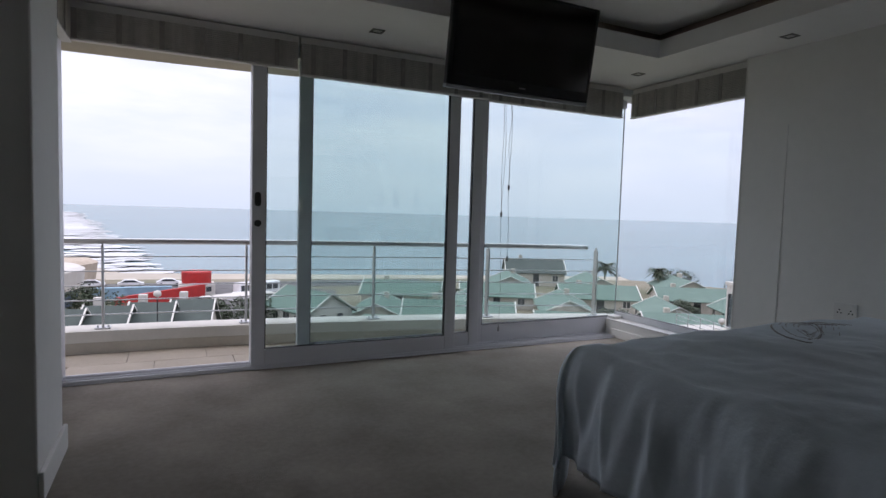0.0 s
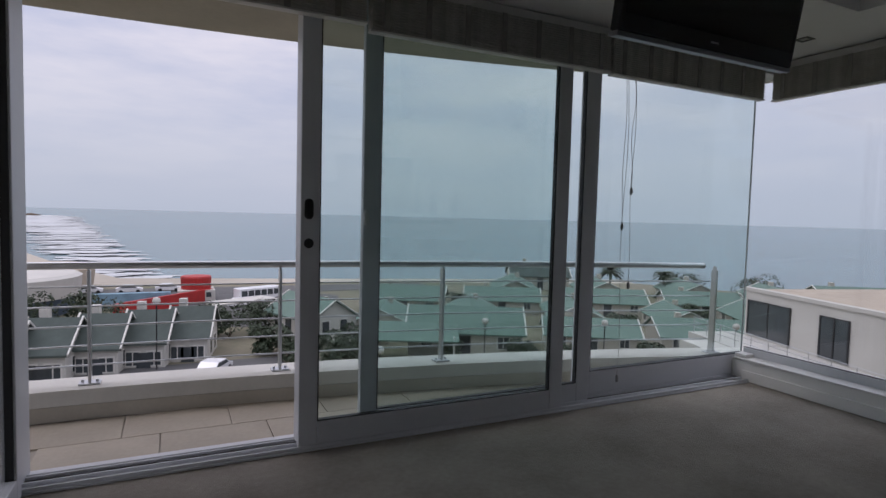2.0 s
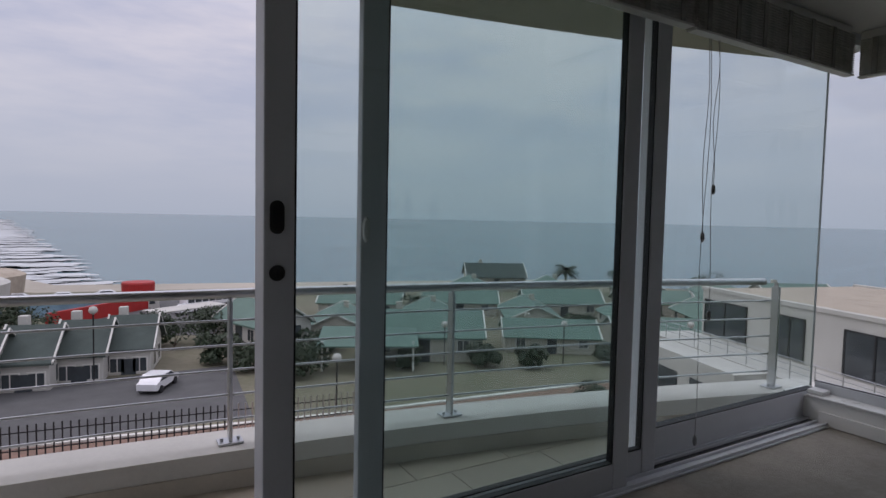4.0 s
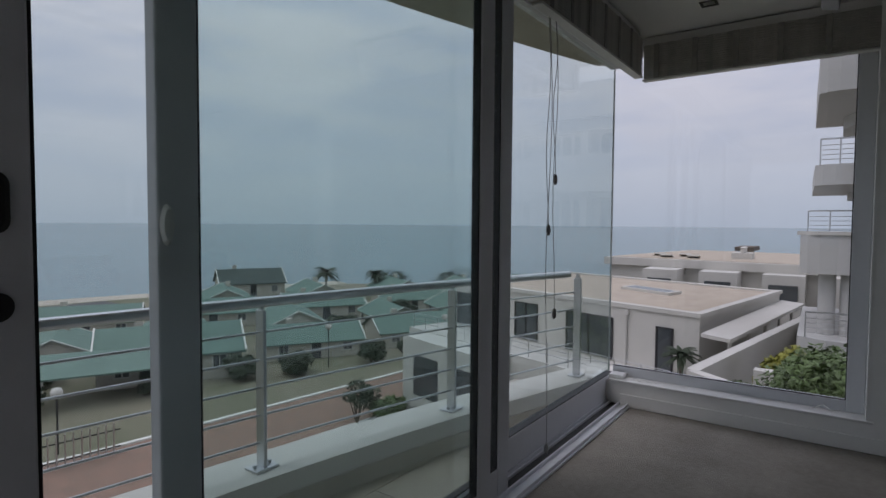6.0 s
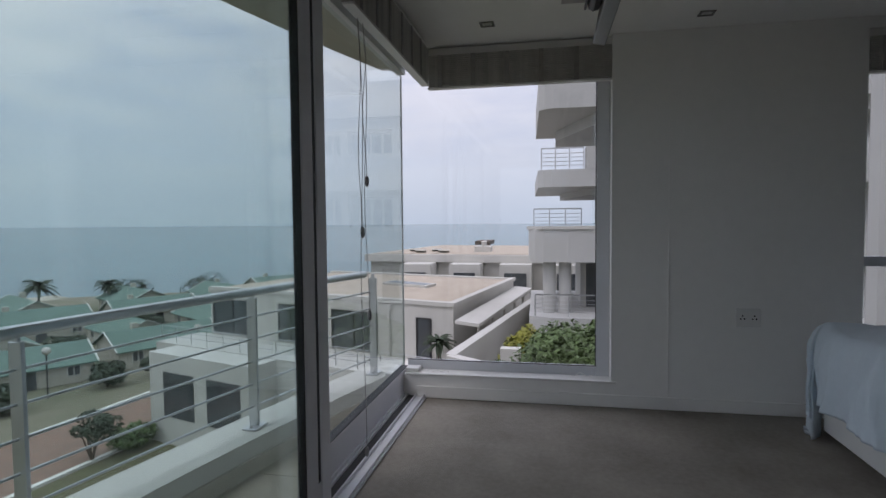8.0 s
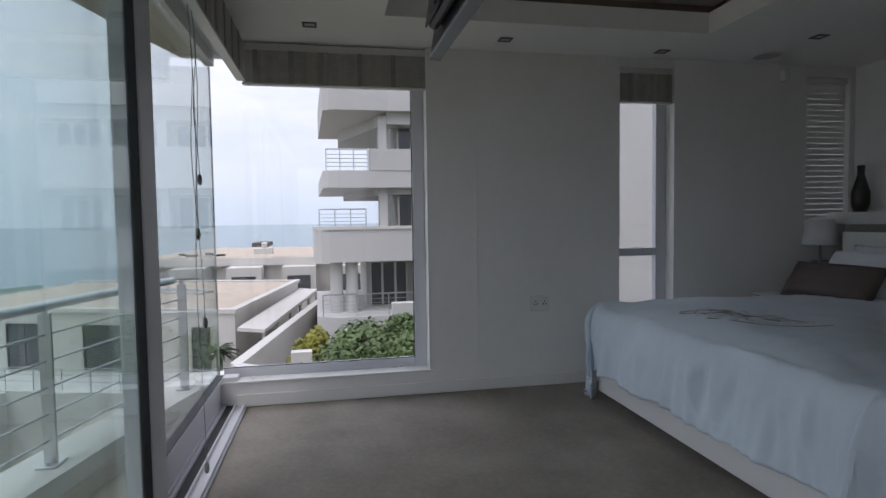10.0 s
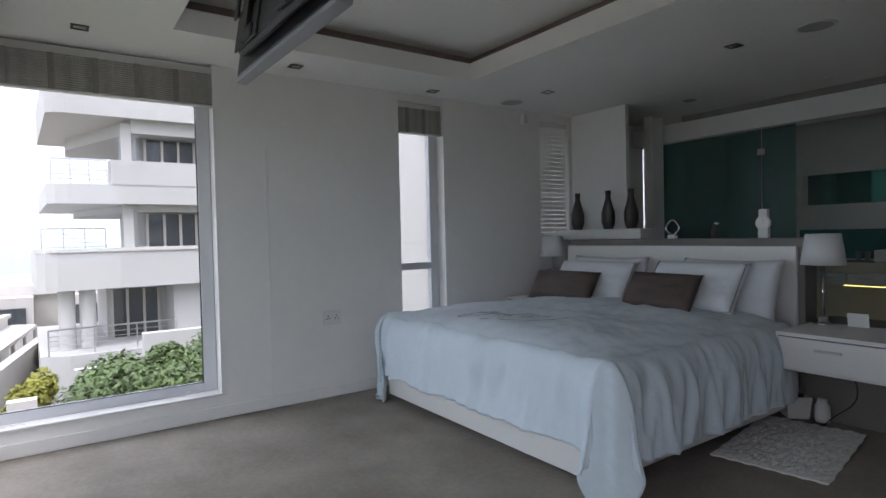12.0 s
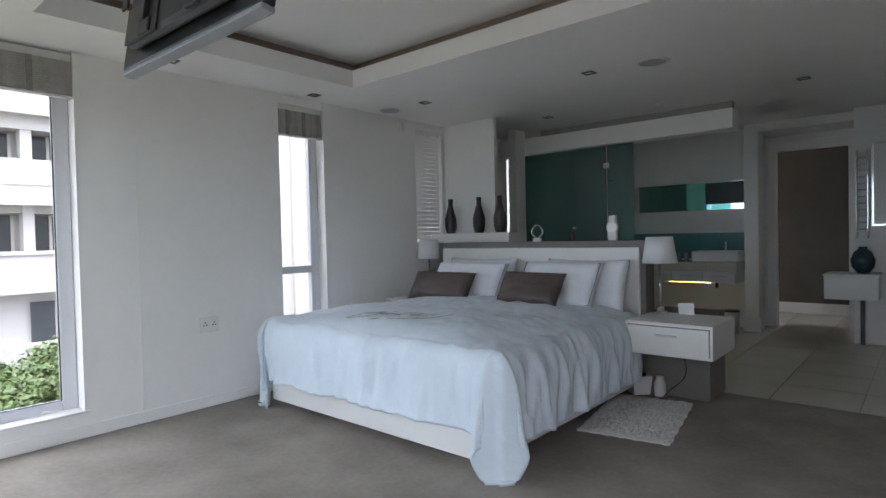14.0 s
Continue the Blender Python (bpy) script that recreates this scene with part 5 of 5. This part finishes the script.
wl1 = setting("wall_garden", prism([(19.8, 7.0), (36.0, 4.4), (36.1, 4.8), (20.0, 7.4)], -12, -3.55), WALL_OUT, "white sloping garden wall", "wall")
setting("wall_garden_low", prism([(18.0, 5.1), (19.75, 7.3), (20.1, 7.1), (18.5, 5.0)], -12, -3.56), WALL_OUT, "low white planter wall", "wall")
setting("wall_terrace", prism([(18.0, 4.55), (18.0, 5.2), (18.4, 5.2), (18.4, 4.55)], -12, -2.85), WALL_OUT, "white garden wall block", "wall")
bb = thing("villa_beyond", "second low white villa with a pale roof", "house")
part("wall", prism([(47, -2), (49.5, 20), (68, 17), (65, -4)], -12, -2.2), WALL_OUT, bb)
part("roof", prism([(46.6, -2.4), (49.0, 20.4), (68.4, 17.4), (65.4, -4.4)], -2.2, -1.55), WALL_OUT, bb)
part("roof_gravel", prism([(47.2, -1.8), (49.6, 19.8), (67.8, 16.8), (64.8, -3.8)], -1.56, -1.50), ROOF_FLAT, bb, "tan gravel roof")
for k, y in enumerate((1.0, 5.2, 9.4, 13.6)):
    part("bay", bx(45.6 + 0.1 * k, 48.6, y, y + 2.6, -12, -2.21), WALL_OUT, bb)
    part("window", bx(45.52 + 0.1 * k, 45.8 + 0.1 * k, y + 0.4, y + 2.2, -4.6, -2.9), PANE_OUT, bb)
part("roof_box", bx(52, 54, 9.2, 10.7, -1.5, -1.0), WALL_OUT, bb)
for k in range(3):
    part("vent", lathe([(0.18, 0), (0.18, 0.4), (0.26, 0.42), (0.0001, 0.55)], 10, (52.4 + k * 0.6, 9.9, -1.0)), WALL_OUT, bb)
for k in range(4):
    part("roof_panel", turn(bx(-1.2, 1.2, -0.5, 0.5, 0, 0.12), pose(51.5 + 2.2 * (k % 2), 13.5 + 1.1 * k, -1.48, 0, 8, 10)), KERB, bb)

# ---- apartment tower ----
tw2 = thing("apartment_tower", "white apartment tower with deep rounded balconies", "apartment building")
TXF = 19.3
tw2.matrix_basis = Matrix.Translation((26.0, 4.6, 0.92)) @ Matrix.Diagonal((1.35, 1.35, 1.31, 1)) @ Matrix.Translation((-TXF, -3.72, -0.95))


def slab(y_end, z0, z1, front=TXF, name="parapet"):
    a = [(front, -9)] + [(front, y_end - 0.5), (front + 0.08, y_end - 0.2), (front + 0.3, y_end)]
    part(name, prism(a + [(front + 7, y_end + 0.3), (front + 7, -9)], z0, z1), TOWER, tw2)


slab(3.72, -0.2, 0.95)
part("coping", prism([(TXF - 0.05, -9), (TXF - 0.05, 3.3), (TXF + 0.3, 3.8), (TXF + 0.5, 3.8), (TXF + 0.4, -9)], 0.95, 1.06), WALL_OUT, tw2)
slab(3.42, 2.42, 3.02)
part("parapet", prism([(TXF - 0.02, -9), (TXF - 0.02, 1.8), (TXF + 0.4, 1.85), (TXF + 0.4, -9)], 3.02, 3.78), TOWER, tw2)
slab(3.38, 5.12, 6.4)
part("soffit", prism([(TXF + 0.3, -9), (TXF + 0.3, 1.2), (TXF + 5, 2.8), (TXF + 7, 2.8), (TXF + 7, -9)], 4.7, 5.12), TOWER, tw2)
part("soffit", prism([(TXF + 0.5, -9), (TXF + 0.5, 1.2), (TXF + 5, 2.6), (TXF + 7, 2.6), (TXF + 7, -9)], 2.2, 2.42), TOWER, tw2)
for z0, z1 in ((1.06, 2.2), (3.78, 4.7)):
    part("wall", bx(TXF + 1.2, TXF + 7, -9, 1.0, z0 - 0.4, z1 + 0.01), TOWER, tw2)
    for y0, y1 in ((-0.75, 0.75), (-2.6, -1.25), (-4.6, -3.2), (-6.6, -5.4)):
        w = part("window", bx(TXF + 1.1, TXF + 1.25, y0, y1, z0 - 0.25, z1 - 0.05), PANE_OUT, tw2)
        for f in (0.0, 0.33, 0.66, 1.0):
            part("frame", bx(TXF + 1.06, TXF + 1.12, y0 + f * (y1 - y0) - 0.04, y0 + f * (y1 - y0) + 0.04, z0 - 0.25, z1 - 0.05), WALL_OUT, w)
    for y in (1.35, -1.0, -2.95):
        part("column", bx(TXF + 0.35, TXF + 0.8, y - 0.14, y + 0.14, z0 - 0.2, z1 + 0.3), TOWER, tw2)
    gp = part("glass_screen", bx(TXF + 0.5, TXF + 0.52, 1.0, 1.6, z0, z1 + 0.2), CLEAR, tw2)
part("wall", bx(TXF + 2.2, TXF + 7, -9, 1.9, -3.0, -0.2), TOWER, tw2)
part("wall", bx(TXF + 0.6, TXF + 2.3, -9, 0.1, -3.0, -0.2), TOWER, tw2)
for y in (3.03, 2.5):
    part("column", lathe([(0.22, -2.6), (0.22, -0.2), (0.0001, -0.2)], 18, (TXF + 0.6, y, 0)), TOWER, tw2)
w = part("window", bx(TXF + 2.1, TXF + 2.25, 0.35, 1.75, -2.2, -0.4), PANE_OUT, tw2)
for y in (0.35, 0.8, 1.3, 1.75):
    part("frame", bx(TXF + 2.05, TXF + 2.12, y - 0.04, y + 0.04, -2.2, -0.4), WALL_OUT, w)
part("window", bx(TXF + 0.5, TXF + 0.62, -1.6, -1.0, -2.2, -0.5), PANE_OUT, tw2)
part("base", prism([(TXF - 0.6, -9), (TXF - 0.6, 3.0), (TXF - 0.2, 3.7), (TXF + 7, 3.9), (TXF + 7, -9)], -11, -2.05), TOWER, tw2)
part("planter_wall", bx(TXF - 3.0, TXF - 2.7, -4, 1.45, -5, -1.27), TOWER, tw2)
part("planter_wall", bx(TXF - 3.0, TXF - 2.7, 1.46, 2.98, -5, -2.02), TOWER, tw2)
for y0, y1, z, x in ((1.9, 3.3, 3.02, TXF + 0.15), (1.9, 3.6, 0.95, TXF + 1.6), (0.2, 3.5, -2.05, TXF - 0.3)):
    r = part("railing", rd((x, y0, z + 0.75), (x, y1, z + 0.75), 0.025, n=6), STEEL, tw2)
    for k in range(4):
        part("wire", rd((x, y0, z + 0.15 + k * 0.14), (x, y1, z + 0.15 + k * 0.14), 0.01, n=5), STEEL, r)
        part("post", rd((x, y0 + (y1 - y0) * k / 3, z), (x, y0 + (y1 - y0) * k / 3, z + 0.75), 0.018, n=6), STEEL, r)
wg = thing("apartment_wing", "plain white side wall of the apartment block", "apartment building")
part("wall", bx(12.0, 12.4, -12, -2.6, -11, 8.5), TOWER, wg)
part("pilaster", bx(11.9, 11.998, -4.25, -4.05, -11, 8.5), TOWER, wg)
pier = thing("pier", "long low jetty far out over the water", "pier", (150, 20, GZ - 1))
part("deck", bx(0, 12, 0, 4, 7.2, 8.2), BARK, pier)
for x in (1, 4, 7, 10):
    part("pile", bx(x, x + 0.6, 1, 2, 0, 7.2), BARK, pier)
setting("slope", prism([(4.1, -12), (4.1, 4.7), (12.5, 6.4), (16, 3.2), (16, -12)], -11, -3.2), GRASS, "planted garden slope beside the building", "ground")

# ---- floor pieces ----
tile_me = None
for i in range(8):
    for j in range(10):
        x, y = -0.594 + i * 0.55, -0.393 - j * 0.55
        if tile_me is None:
            o = link("tile", bx(0.002, 0.547, -0.547, -0.002, -0.0118, -0.004), TILE)
            tile_me = o.data
        else:
            o = new("tile", tile_me)
        o.parent = bath_floor
        o.location = (x, y, 0)
tile_me = None
for i in range(9):
    for j in range(2):
        if tile_me is None:
            o = link("tile", bx(0.003, 0.587, 0.003, 0.387, -0.0398, -0.03), STONE)
            tile_me = o.data
        else:
            o = new("tile", tile_me)
        o.parent = bpy.data.objects["balcony_floor"]
        o.location = (-1.05 + i * 0.59 - (0.0 if j == 0 else 0.2), 4.69 + j * 0.39, 0)
